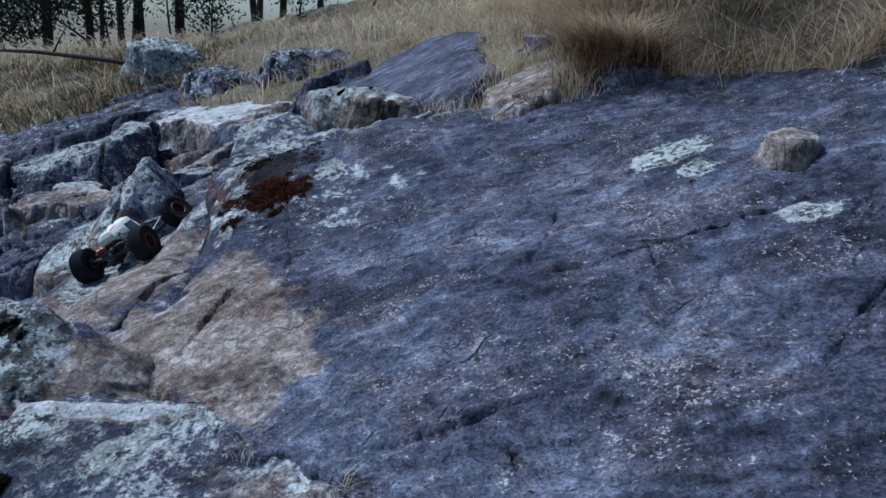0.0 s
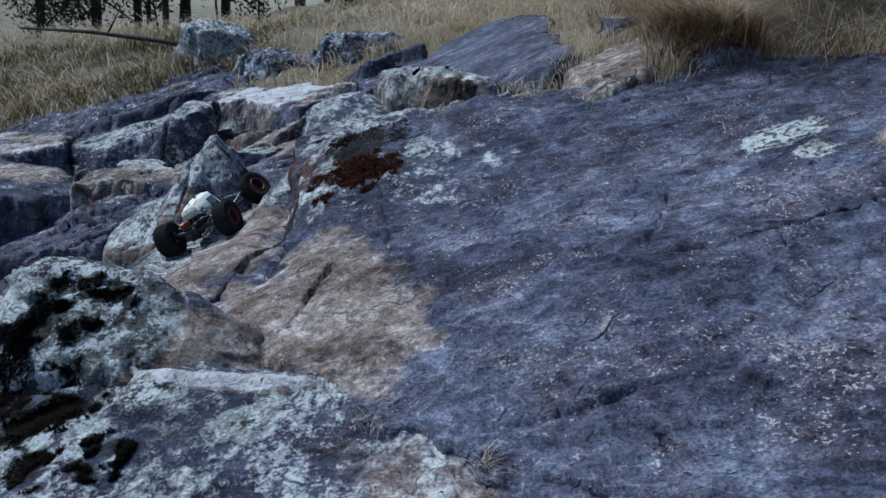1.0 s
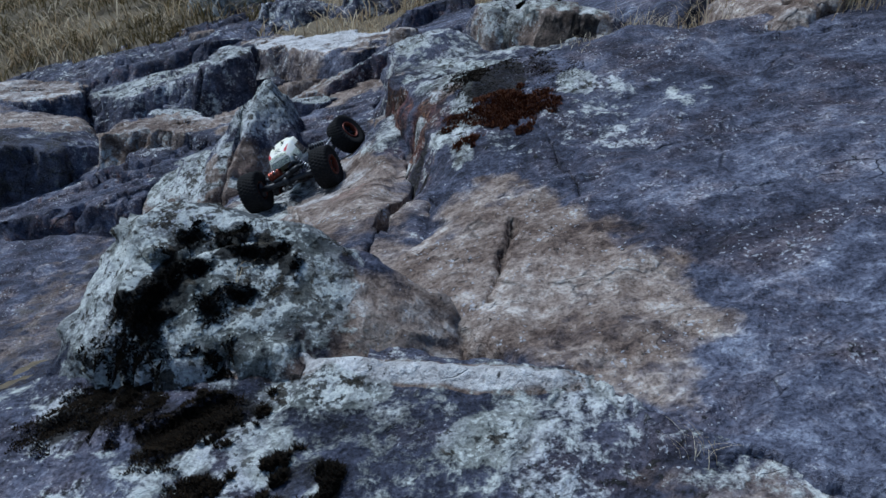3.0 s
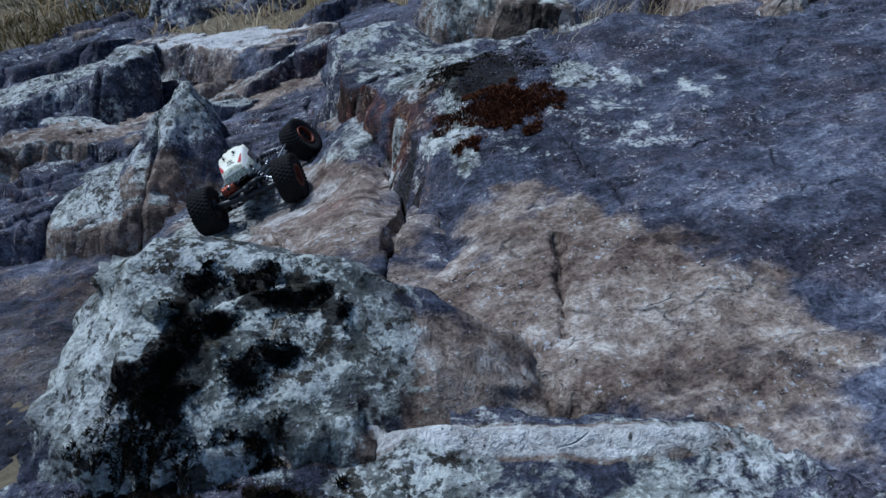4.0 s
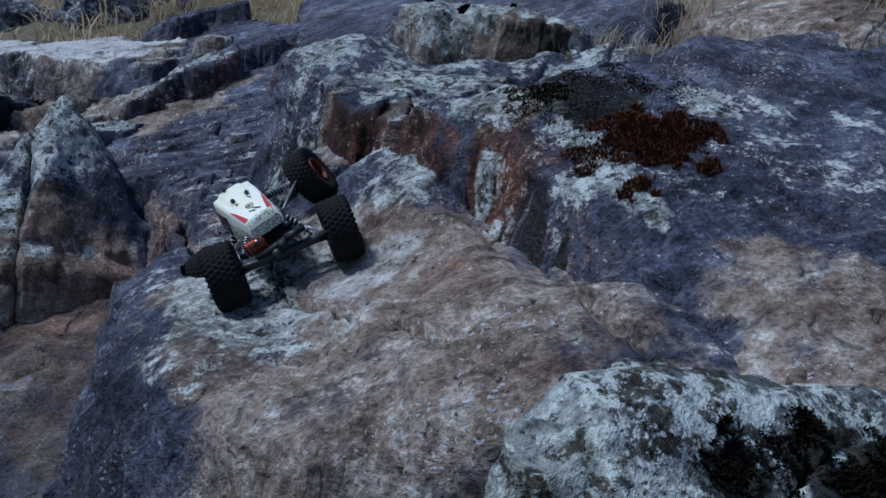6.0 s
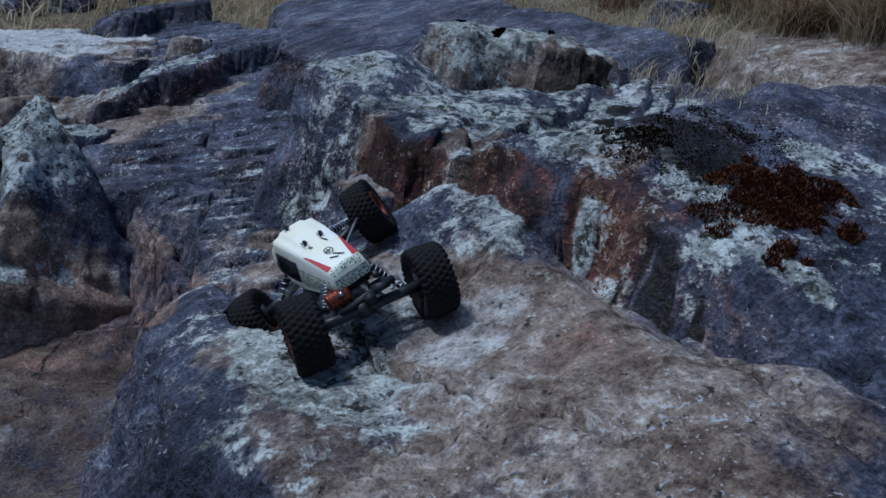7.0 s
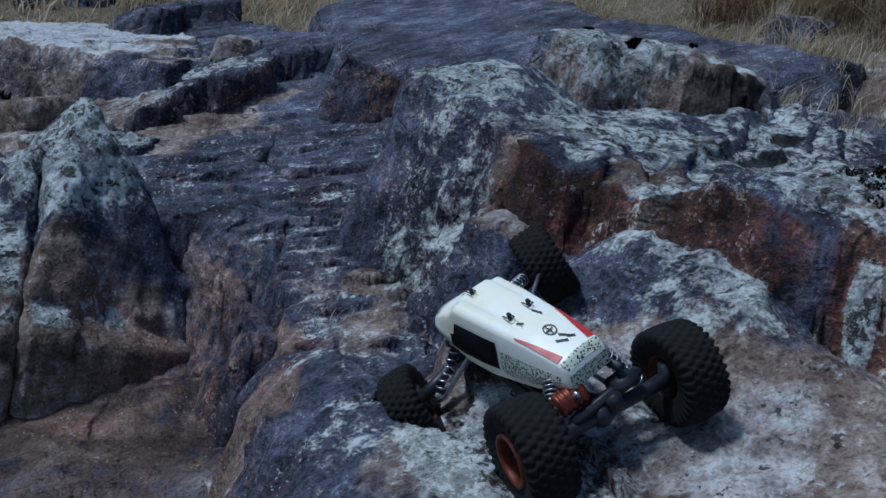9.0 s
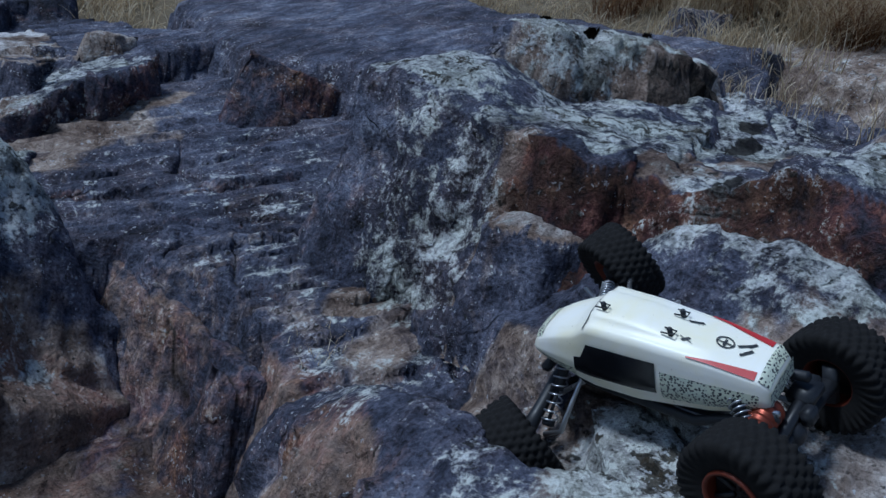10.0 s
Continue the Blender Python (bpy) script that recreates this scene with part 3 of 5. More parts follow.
rock("lichen_rim_rock", [(-0.325, 1.245), (-0.435, 1.355), (-0.7, 1.40), (-0.95, 1.42), (-1.2, 1.42), (-1.45, 1.3), (-1.5, 0.8), (-0.6, 0.3), (0.1, 0.1), (0.30, 0.5), (0.155, 0.885), (-0.045, 1.085), (-0.215, 1.205)],
     (-0.57, 1.30, 0.655, 0.18, 0.30), 0.5, "rounded rock with lichen, black moss and a worn pale rim", "boulder", 0.0075, 0.035, 0.07, 0.010, 0.02,
     cracks=[([(-0.95, 1.384), (-0.80, 1.386), (-0.65, 1.356), (-0.53, 1.334), (-0.45, 1.318)], 0.012, -0.012)],
     patches=[(1, -0.6, 1.25, 0.9, 0.35, 0, 0.46), (3, -0.45, 1.12, 0.45, 0.20, 0, 0.22), (11, -0.767, 1.325, 0.12, 0.04, -6, 0.95), (11, -0.54, 1.233, 0.09, 0.06, 20, 0.8), (1, -0.83, 1.23, 0.06, 0.07, 20, 0.7), (13, -0.656, 1.247, 0.13, 0.08, 0, 0.42), (0, -0.25, 1.1, 0.18, 0.12, -30, 0.45),
              (10, -0.84, 1.380, 0.14, 0.026, -3, 2.6), (10, -0.68, 1.358, 0.14, 0.028, -14, 2.6), (10, -0.53, 1.328, 0.13, 0.026, -8, 2.5)] + stains(RIM_MOSS, 0.62, 1.0), seed=13)


def terraces(x, y, z):
    """Steps of the layered rock behind: low risers and uneven steps."""
    wob = 0.05 * fbm(x, y, 0, 3, 4, 311)
    z = z - 0.16 * np.clip(y - 4.5, 0, 9) * smooth(-2.6, -1.6, x) + 0.08 * np.clip(-1.5 - x, 0, 9)
    left = smooth(-1.3, -1.0, x)
    z = z + 0.10 * smooth(0, 0.035, y - 4.72 - wob) * left
    z = z + 0.12 * smooth(0, 0.05, y - 6.1 - 2 * wob)
    rough = smooth(-1.35, -1.75, x)
    wx, wy = x + 0.10 * fbm(x, y, 0, 2.5, 3, 315), y + 0.10 * fbm(x, y, 0, 2.5, 3, 316)
    z = z + rough * (0.045 * facets(0.8 * wx + 0.3 * wy, 1.2 * wy - 0.5 * wx, 2.1, 312) + 0.022 * facets(wx, 1.4 * wy, 5.0, 313))
    bed = z * 1.0 + 0.3 * y - 0.25 * x
    for thick, high, wander, seed in ((0.060, 0.014, 0.060, 314), (0.021, 0.006, 0.030, 317)):
        fine = (bed + wander * fbm(0.4 * x, y, 0, 3, 4, seed)) / thick
        z = z + high * (smooth(0.0, 0.10, fine - np.floor(fine)) - (fine - np.floor(fine)))
    return z


rock("layered_bedrock", [(-0.6, 2.7), (-0.86, 2.65), (-1.0, 2.72), (-1.13, 2.9), (-1.17, 3.14), (-1.12, 3.35), (-1.09, 3.49), (-1.19, 3.73), (-1.40, 3.84), (-1.75, 3.85), (-2.0, 3.6), (-2.8, 3.7), (-4.2, 4.2), (-5.4, 5.8), (-5.2, 7.6), (-3.6, 8.4), (-2.3, 8.2), (-1.6, 7.0), (-0.6, 6.4), (-0.45, 4.9), (-0.45, 3.6)],
     (-0.99, 3.19, 0.4875, 0.42, 0.20), 0.45, "blue-grey layered rock with low ledges and dark undercuts", "rock slab", 0.0118, 0.03, 0.10, 0.0065, 0.04, fine=([(-1.26, -0.72, 0.0055)], [(3.05, 4.1, 0.0055)]),
     cracks=[([(-1.12, 3.80), (-0.99, 3.64), (-0.87, 3.53), (-0.82, 3.42)], 0.009, 0.03), ([(-1.12, 3.46), (-1.0, 3.40), (-0.86, 3.28)], 0.009, 0.022), ([(-1.25, 4.05), (-1.0, 3.88), (-0.8, 3.80)], 0.010, 0.03), ([(-1.09, 3.56), (-0.98, 3.52), (-0.88, 3.44), (-0.80, 3.40)], 0.006, 0.025), ([(-1.10, 3.40), (-1.03, 3.33), (-0.95, 3.24)], 0.006, 0.02), ([(-1.16, 3.66), (-1.05, 3.72), (-0.93, 3.66), (-0.84, 3.58)], 0.006, 0.022), ([(-1.02, 3.64), (-1.08, 3.50), (-1.06, 3.38)], 0.008, 0.02), ([(-0.9, 4.2), (-1.0, 4.0), (-0.95, 3.85)], 0.010, 0.03)],
     patches=[(4, 0, 0, 0, 0, 0, 0.42), (2, -1.18, 3.32, 0.09, 0.34, 0, 0.62), (0, -1.19, 3.30, 0.09, 0.32, 0, 0.55), (0, -1.02, 3.16, 0.16, 0.10, 20, 0.6), (11, -0.85, 3.34, 0.05, 0.05, 0, 0.8), (0, -0.93, 3.3, 0.12, 0.08, 0, 0.8), (1, -1.6, 5.5, 0.8, 0.25, 0, 0.7), (1, -2.6, 5.2, 1.6, 1.6, 0, 0.34), (1, -3.6, 6.6, 1.6, 1.6, 0, 0.36), (0, -2.2, 4.6, 0.9, 0.5, 0, 0.8), (1, -0.9, 3.75, 0.5, 0.6, 0, 0.34), (1, -0.97, 3.42, 0.25, 0.4, 0, 0.44), (0, -1.0, 3.5, 0.4, 0.5, 0, 0.30), (0, -1.2, 4.4, 0.5, 0.25, 0, 0.7), (0, -1.3, 5.1, 0.3, 0.2, 0, 0.7)], seed=17, shape=terraces, chips=0.6)
rock("lower_bedrock", [(-0.5, -0.3), (0.3, -0.5), (0.2, 3.2), (-0.9, 3.9), (-1.7, 4.1), (-2.4, 4.2), (-3.6, 4.0), (-3.6, 2.4), (-2.4, 1.0), (-1.4, 0.2)],
     (-1.3, 3.0, 0.125, 0.20, 0.13), 0.3, "low brown bedrock in the hollow beside the boulders", "rock slab", 0.018, 0.06, 0.15, 0.02, 0.05,
     # the last oval (channel 3) paints the hollow's dimness into the stone colour
     patches=[(0, -1.6, 3.0, 0.8, 1.2, 0, 0.4), (0, -1.42, 3.38, 0.22, 0.14, 0, 0.9), (2, -1.3, 3.4, 0.6, 0.6, 0, 0.6), (3, -1.4, 2.6, 1.0, 1.6, 0, 0.5)], seed=41)
def pointed_shape(x, y, z):
    """A blunt point with steep faces, and a sloping apron towards the hollow."""
    u, v = x + 1.475 + 0.018 * fbm(x, y, 0, 8, 3, 321), y - 3.86 + 0.018 * fbm(x, y, 0, 8, 3, 322)
    drop = np.maximum.reduce([1.6 * u + 0.1 * v, -2.0 * u + 0.3 * v, 0.5 * u - 1.5 * v, -1.1 * u - 1.0 * v, 0.9 * v, 0 * u + 0.03])
    apron = 0.33 - 0.35 * np.clip(x + 1.25, -0.3, 1) + 0.5 * np.clip(x + 1.55, -1, 0) + 0.55 * (y - 3.70) - 0.35 * np.clip(y - 3.75, 0, 1) + 0.02 * facets(x, y, 6, 323)
    return np.maximum(0.765 - drop, apron) + 0.25 * (z - 0.63)


rock("pointed_lichen_rock", [(-1.20, 3.58), (-1.42, 3.50), (-1.65, 3.48), (-1.92, 3.60), (-2.02, 3.82), (-1.75, 4.0), (-1.55, 4.12), (-1.28, 3.98), (-1.16, 3.72)],
     (-1.53, 3.86, 0.63, 0, 0), 0.42, "pointed boulder grown with pale green lichen", "boulder", 0.0075, 0.03, 0.09, 0.008, 0.03, flank=0.6,
     cracks=[([(-1.56, 3.45), (-1.55, 3.62), (-1.545, 3.78)], 0.010, 0.05)], patches=[(11, -1.50, 3.88, 0.20, 0.22, 0, 0.8), (1, -1.50, 3.86, 0.26, 0.28, 0, 1.35), (1, -1.75, 3.7, 0.4, 0.3, 0, 0.95), (0, -1.55, 3.53, 0.55, 0.16, -5, 0.9), (2, -1.35, 3.55, 0.25, 0.12, 0, 0.6)], seed=19, chips=0.9, shape=pointed_shape)


rock("brown_fin_rock", [(-1.15, 3.27), (-1.19, 3.28), (-1.205, 3.60), (-1.21, 3.82), (-1.15, 3.89), (-1.115, 3.76), (-1.135, 3.50)],
     (-1.17, 3.84, 0.490, 0.10, 0.16), 0.36, "upright fin of brown rock beside a dark crevice", "boulder", 0.005, 0.02, 0.045, 0.007, 0.02, flank=0.9,
     cracks=[([(-1.19, 3.25), (-1.185, 3.45), (-1.17, 3.75)], 0.006, 0.02)], patches=[(0, -1.15, 3.6, 0.3, 0.4, 0, 0.42), (2, -1.17, 3.5, 0.2, 0.4, 0, 0.6), (4, 0, 0, 0, 0, 0, 0.5)], seed=37)


def ledge(name, ring, top, deep, edge, patches, seed, label):
    """A broken ledge or block among the steps of the outcrop."""
    rock(name, ring, top, deep, label, "boulder", 0.010, edge, 0.05, 0.011, 0.04, patches=patches + [(11, top[0], top[1], 0.7, 0.7, 0, 0.36)], seed=seed, chips=1.9,
         cracks=[([(top[0] + 0.25 * math.sin(seed + k), top[1] + 0.15 * k), (top[0] + 0.30 * math.sin(seed + k + 1), top[1] + 0.1 + 0.15 * k)], 0.007, 0.025) for k in range(3)])


ledge("white_ledge_rock", [(-1.98, 5.40), (-1.70, 5.16), (-1.45, 4.86), (-1.18, 4.58), (-1.0, 4.72), (-1.02, 5.12), (-1.5, 5.6), (-2.05, 6.08), (-2.25, 5.9)], (-1.93, 5.46, 0.745, 0.26, 0.10), 0.17, 0.015, [(0, -1.6, 5.3, 0.8, 0.8, 45, 2.3), (1, -1.5, 5.2, 0.6, 0.5, 0, 0.4)], 71, "flat pale ledge of rock with a dark undercut")
ledge("tilted_slab", [(-1.53, 4.46), (-1.30, 4.42), (-1.02, 4.46), (-0.85, 4.55), (-0.88, 4.74), (-1.12, 4.70), (-1.40, 4.64)], (-1.47, 4.5, 0.575, 0.60, 0.10), 0.25, 0.012, [(1, -1.2, 4.55, 0.4, 0.2, 0, 0.5), (0, -1.4, 4.5, 0.2, 0.2, 0, 0.9), (4, 0, 0, 0, 0, 0, 0.6)], 72, "narrow tilted rock slab with a dark brown face")
ledge("angular_block", [(-2.04, 4.68), (-1.90, 4.66), (-1.80, 4.80), (-1.84, 4.98), (-2.0, 4.98)], (-1.95, 4.80, 0.735, 0.25, 0.30), 0.36, 0.03, [(1, -1.93, 4.82, 0.2, 0.2, 0, 0.8)], 73, "green-grey leaning rock block with lichen")
# next block: its channel 13 oval puts shade into the front face's colour
ledge("angular_block", [(-2.54, 4.84), (-2.30, 4.86), (-2.06, 4.80), (-2.08, 5.3), (-2.3, 5.9), (-2.8, 6.1), (-3.1, 5.6), (-2.8, 5.1)], (-2.3, 4.9, 0.54, 0.34, 0.08), 0.22, 0.025, [(1, -2.6, 5.4, 0.7, 0.7, 0, 0.95), (13, -2.3, 4.80, 0.3, 0.05, 0, 0.35)], 74, "large angular rock block with a dark flat face")
ledge("dark_boulder", [(-3.35, 4.10), (-2.95, 4.02), (-2.58, 4.05), (-2.44, 4.30), (-2.7, 4.72), (-3.3, 4.9)], (-2.6, 4.2, 0.285, -0.02, 0.06), 0.3, 0.05, [(3, -2.9, 4.1, 0.7, 0.3, 0, 0.55), (0, -2.9, 4.6, 0.5, 0.3, 0, 0.6)], 75, "dark boulder under the pale ledges")
ledge("low_ledge_rock", [(-2.32, 4.10), (-2.05, 4.06), (-1.72, 3.96), (-1.62, 4.10), (-1.9, 4.34), (-2.35, 4.40)], (-2.2, 4.15, 0.395, 0.15, 0.14), 0.25, 0.015, [(0, -2.0, 4.2, 0.4, 0.3, 0, 1.2)], 76, "flat tan ledge of rock with a dark undercut")
ledge("pale_ledge_rock", [(-3.9, 5.2), (-3.3, 5.0), (-2.95, 5.15), (-3.1, 5.6), (-3.8, 5.9)], (-3.4, 5.2, 0.34, 0.14, 0.08), 0.3, 0.03, [(0, -3.4, 5.4, 0.6, 0.5, 0, 1.3)], 77, "pale ledge of rock beside the dry grass")


def loose_blocks():
    """Broken angular pieces that fill the steps between the ledges."""
    pick = random.Random(17)
    for k, (cx, cy) in enumerate([(-1.75, 4.42), (-1.58, 4.30), (-1.70, 5.00), (-1.50, 4.78), (-2.10, 4.50), (-2.25, 4.62), (-2.48, 4.45), (-2.62, 4.95), (-2.35, 6.15), (-2.62, 6.45), (-2.0, 6.35), (-1.45, 5.75), (-1.15, 5.45), (-2.95, 5.0), (-3.1, 6.3), (-1.9, 5.15), (-1.35, 4.28), (-2.05, 4.02)]):
        length, deep, turn = pick.uniform(0.10, 0.20), pick.uniform(0.06, 0.12), pick.uniform(-0.2, 0.9)
        ring = []
        for a in (0.3, 1.1, 2.2, 3.4, 4.3, 5.4):
            a += pick.uniform(-0.3, 0.3)
            u, v = length * math.cos(a), deep * math.sin(a)
            ring.append((cx + u * math.cos(turn) - v * math.sin(turn), cy + u * math.sin(turn) + v * math.cos(turn)))
        x, y = np.array([[cx]]), np.array([[cy]])
        z = float(terraces(x, y, 0.4875 + 0.42 * (x + 0.99) + 0.20 * (y - 3.19))[0, 0])
        tint = (0, cx, cy, 0.3, 0.3, 0, 1.0) if k % 3 == 0 else (1, cx, cy, 0.3, 0.3, 0, 0.75 if k % 3 == 1 else 0.4)
        rock("rock_block", ring, (cx, cy, z + pick.uniform(0.03, 0.08), pick.uniform(-0.1, 0.4), pick.uniform(-0.1, 0.3)), 0.16, ["tan angular rock piece wedged between the ledges", "lichen-grown rock piece wedged between the ledges", "grey angular rock piece wedged between the ledges"][k % 3], "rock", 0.009, 0.02, 0.03, 0.010, 0.02, patches=[tint], seed=400 + k, chips=1.5)


loose_blocks()
rock("dark_upper_slab", [(-0.63, 4.42), (-0.60, 4.20), (-0.42, 3.92), (-0.24, 3.58), (-0.04, 3.30), (0.10, 3.17), (0.24, 3.20), (0.20, 3.9), (0.17, 4.15), (0.26, 4.45), (0.23, 4.75), (0.13, 5.15), (-0.06, 5.55), (-0.42, 5.50), (-0.56, 4.9)],
     (-0.60, 4.22, 0.985, 0.50, 0.12), 0.5, "smooth dark purple-grey rock slab below the grass", "rock slab", 0.014, 0.06, 0.08, 0.004, 0.03, seed=23, chips=0.5)
rock("speckled_boulder", [(-0.585, 3.435), (-0.52, 3.35), (-0.43, 3.28), (-0.32, 3.20), (-0.18, 3.14), (-0.06, 3.16), (-0.08, 3.26), (-0.20, 3.40), (-0.36, 3.49), (-0.5, 3.53)],
     (-0.464, 3.336, 1.165, 0.0, -0.02), 0.20, "low tan boulder speckled with lichen and black moss", "boulder", 0.005, 0.10, 0.05, 0.009, 0.02, chips=1.5, flank=0.8,
     patches=[(11, -0.40, 3.35, 0.22, 0.12, -28, 0.8), (1, -0.36, 3.27, 0.42, 0.22, -25, 0.55), (0, -0.34, 3.24, 0.35, 0.22, -25, 0.95), (13, -0.30, 3.17, 0.16, 0.03, -22, 0.6), (13, -0.21, 3.13, 0.05, 0.05, 0, 0.7), (13, -0.45, 3.27, 0.05, 0.03, -25, 0.6)], seed=29)
rock("brown_wedge_rock", [(-0.74, 4.24), (-0.64, 4.14), (-0.36, 4.02), (-0.2, 4.2), (-0.5, 4.44)],
     (-0.62, 4.28, 0.985, -0.12, 0.1), 0.4, "wedge of red-brown rock leaning on the slab", "boulder", 0.009, 0.03, 0.07, 0.01, 0.02, patches=[(2, -0.5, 4.2, 0.5, 0.4, 0, 0.6)], seed=31)
rock("loose_stone", [(-1.00, 4.70), (-0.92, 4.66), (-0.86, 4.70), (-0.88, 4.78), (-0.97, 4.79)],
     (-0.93, 4.72, 0.985, 0.1, 0.0), 0.08, "small brown loose stone lying on the ledge", "stone", 0.006, 0.04, 0.02, 0.01, 0.01, patches=[(0, -0.93, 4.72, 0.2, 0.2, 0, 1.0)], seed=33)
rock("knob_stone", [(-0.915, 3.06), (-0.89, 2.97), (-0.835, 2.935), (-0.77, 2.95), (-0.74, 3.05), (-0.84, 3.10)],
     (-0.83, 3.04, 0.750, 0.10, 0.06), 0.2, "rounded pale stone wedged under the shelf", "stone", 0.005, 0.07, 0.04, 0.007, 0.012, patches=[(0, -0.83, 3.0, 0.3, 0.3, 0, 1.5), (1, -0.83, 3.0, 0.2, 0.2, 0, 0.45)], seed=35)
rock("brown_round_stone", [(0.79, 1.81), (0.84, 1.78), (0.885, 1.80), (0.89, 1.87), (0.83, 1.90), (0.785, 1.87)],
     (0.84, 1.83, 1.232, 0.1, 0.1), 0.16, "rounded brown stone set in the slab", "stone", 0.006, 0.07, 0.03, 0.010, 0.01, patches=[(0, 0.83, 1.83, 0.3, 0.3, 0, 0.75)], seed=43)
rock("pale_bank_rock", [(0.18, 2.49), (0.17, 2.64), (0.19, 2.90), (0.21, 3.10), (0.30, 3.36), (0.50, 3.52), (0.75, 3.45), (0.80, 3.1), (0.62, 2.80), (0.45, 2.67), (0.33, 2.56), (0.25, 2.48)],
     (0.29, 2.90, 1.245, 0.40, 0.06), 0.30, "pale tan weathered rock face under the grass bank", "boulder", 0.008, 0.06, 0.10, 0.010, 0.03, chips=0.7,
     cracks=[([(0.30, 3.36), (0.42, 3.24), (0.50, 3.12), (0.52, 2.95)], 0.007, 0.03), ([(0.26, 2.62), (0.28, 2.55), (0.33, 2.50)], 0.012, 0.04)],
     patches=[(0, 0.35, 2.9, 0.6, 0.9, 0, 0.75), (10, 0.24, 2.62, 0.16, 0.22, 0, 1.0), (1, 0.3, 3.1, 0.3, 0.3, 0, 0.3)], seed=47)
rock("loose_stone", [(0.36, 3.60), (0.42, 3.52), (0.52, 3.53), (0.56, 3.62), (0.46, 3.70)],
     (0.45, 3.6, 1.44, 0.1, 0.1), 0.12, "flat pale stone lying in the dry grass", "stone", 0.007, 0.04, 0.03, 0.01, 0.02, patches=[(0, 0.45, 3.6, 0.2, 0.2, 0, 1.3)], seed=48)
rock("bank_rock", [(0.50, 2.66), (0.58, 2.57), (0.70, 2.58), (0.76, 2.70), (0.68, 2.86), (0.54, 2.8)],
     (0.6, 2.65, 1.33, 0.15, 0.1), 0.25, "dark rock half buried below the grass bank", "boulder", 0.009, 0.08, 0.05, 0.012, 0.03, seed=49)
rock("bank_rock", [(1.15, 2.2), (1.35, 2.05), (1.7, 2.1), (1.8, 2.4), (1.3, 2.5)],
     (1.4, 2.2, 1.42, 0.2, 0.15), 0.3, "grey rock half buried below the grass bank", "boulder", 0.011, 0.1, 0.08, 0.014, 0.03, patches=[(1, 1.4, 2.2, 0.3, 0.3, 0, 0.5)], seed=51)
for k, (cx, cy, cz, rx, ry, high, seed, name, label) in enumerate([
        (-2.75, 7.9, 1.25, 0.38, 0.33, 0.5, 61, "lichen_boulder", "large boulder under grey-green lichen near the crest"),
        (-1.95, 7.2, 1.04, 0.35, 0.25, 0.35, 62, "grey_boulder", "weathered grey boulder at the edge of the turf"),
        (-1.15, 7.0, 1.26, 0.40, 0.20, 0.3, 63, "dark_boulder", "dark boulder showing through the dry grass")]):
    ring = [(cx + rx * (0.85 + 0.3 * random.random()) * math.cos(a), cy + ry * (0.85 + 0.3 * random.random()) * math.sin(a)) for a in [i * math.tau / 7 + 0.3 * random.random() for i in range(7)]]
    rock(name, ring, (cx, cy, cz, 0.1 * math.sin(seed), 0.12), high, label, "boulder", 0.012, 0.9 * min(rx, ry), 0.14, 0.02, 0.05, patches=[(1, cx, cy, rx, ry, 0, 1.2 if seed == 61 else 0.35), (11, cx, cy, 1.8 * rx, 1.8 * ry, 0, 0.75 if seed == 61 else 0.42)], seed=seed)


# ---- resting places ----
def tree_of(names):
    verts, polys = [], []
    for ob in scene.objects:
        if ob.type == "MESH" and ob.name.split(".")[0] in names:
            base = len(verts)
            verts += [ob.matrix_world @ v.co for v in ob.data.vertices]
            polys += [[base + i for i in p.vertices] for p in ob.data.polygons]
    return BVHTree.FromPolygons(verts, polys)


STONES = [ob.name.split(".")[0] for ob in scene.objects if ob.type == "MESH"]
SURFACE = tree_of(set(STONES))


def surface(x, y):
    """Height and normal of the uppermost rock or soil at a place."""
    place, normal, _, _ = SURFACE.ray_cast(Vector((x, y, 20)), Vector((0, 0, -1)))
    return (place.z, normal) if place else (0.0, Vector((0, 0, 1)))


# ---- small mesh tools ----
def part(name, bm, mat, parent, label="", flat=False):
    me = bpy.data.meshes.new(name)
    bmesh.ops.recalc_face_normals(bm, faces=bm.faces)
    bm.to_mesh(me)
    bm.free()
    for p in me.polygons:
        p.use_smooth = not flat
    me.materials.append(mat)
    ob = new(name, me)
    ob.parent = parent
    if label:
        ob["label"] = label
    return ob


def box(bm, size, m, bevel=0.0):
    r = bmesh.ops.create_cube(bm, size=1.0, matrix=m @ Matrix.Diagonal((*size, 1)))
    if bevel:
        edges = list({e for v in r["verts"] for e in v.link_edges})
        bmesh.ops.bevel(bm, geom=edges, offset=bevel, segments=2, affect="EDGES")


def tube(bm, pts, radius, sides=8):
    """A round bar along a broken line, closed at its ends. radius may be a list."""
    pts = [Vector(p) for p in pts]
    rads = radius if isinstance(radius, list) else [radius] * len(pts)
    rings, side = [], None
    for i, p in enumerate(pts):
        d = (pts[min(i + 1, len(pts) - 1)] - pts[max(i - 1, 0)]).normalized()
        if side is None:
            side = d.orthogonal().normalized()
        side = (side - d * side.dot(d)).normalized()
        up = d.cross(side)
        rings.append([bm.verts.new(p + (side * math.cos(a) + up * math.sin(a)) * rads[i]) for a in [k * math.tau / sides for k in range(sides)]])
    for a, b in zip(rings, rings[1:]):
        for k in range(sides):
            bm.faces.new((a[k], a[(k + 1) % sides], b[(k + 1) % sides], b[k]))
    bm.faces.new(rings[0][::-1])
    bm.faces.new(rings[-1])


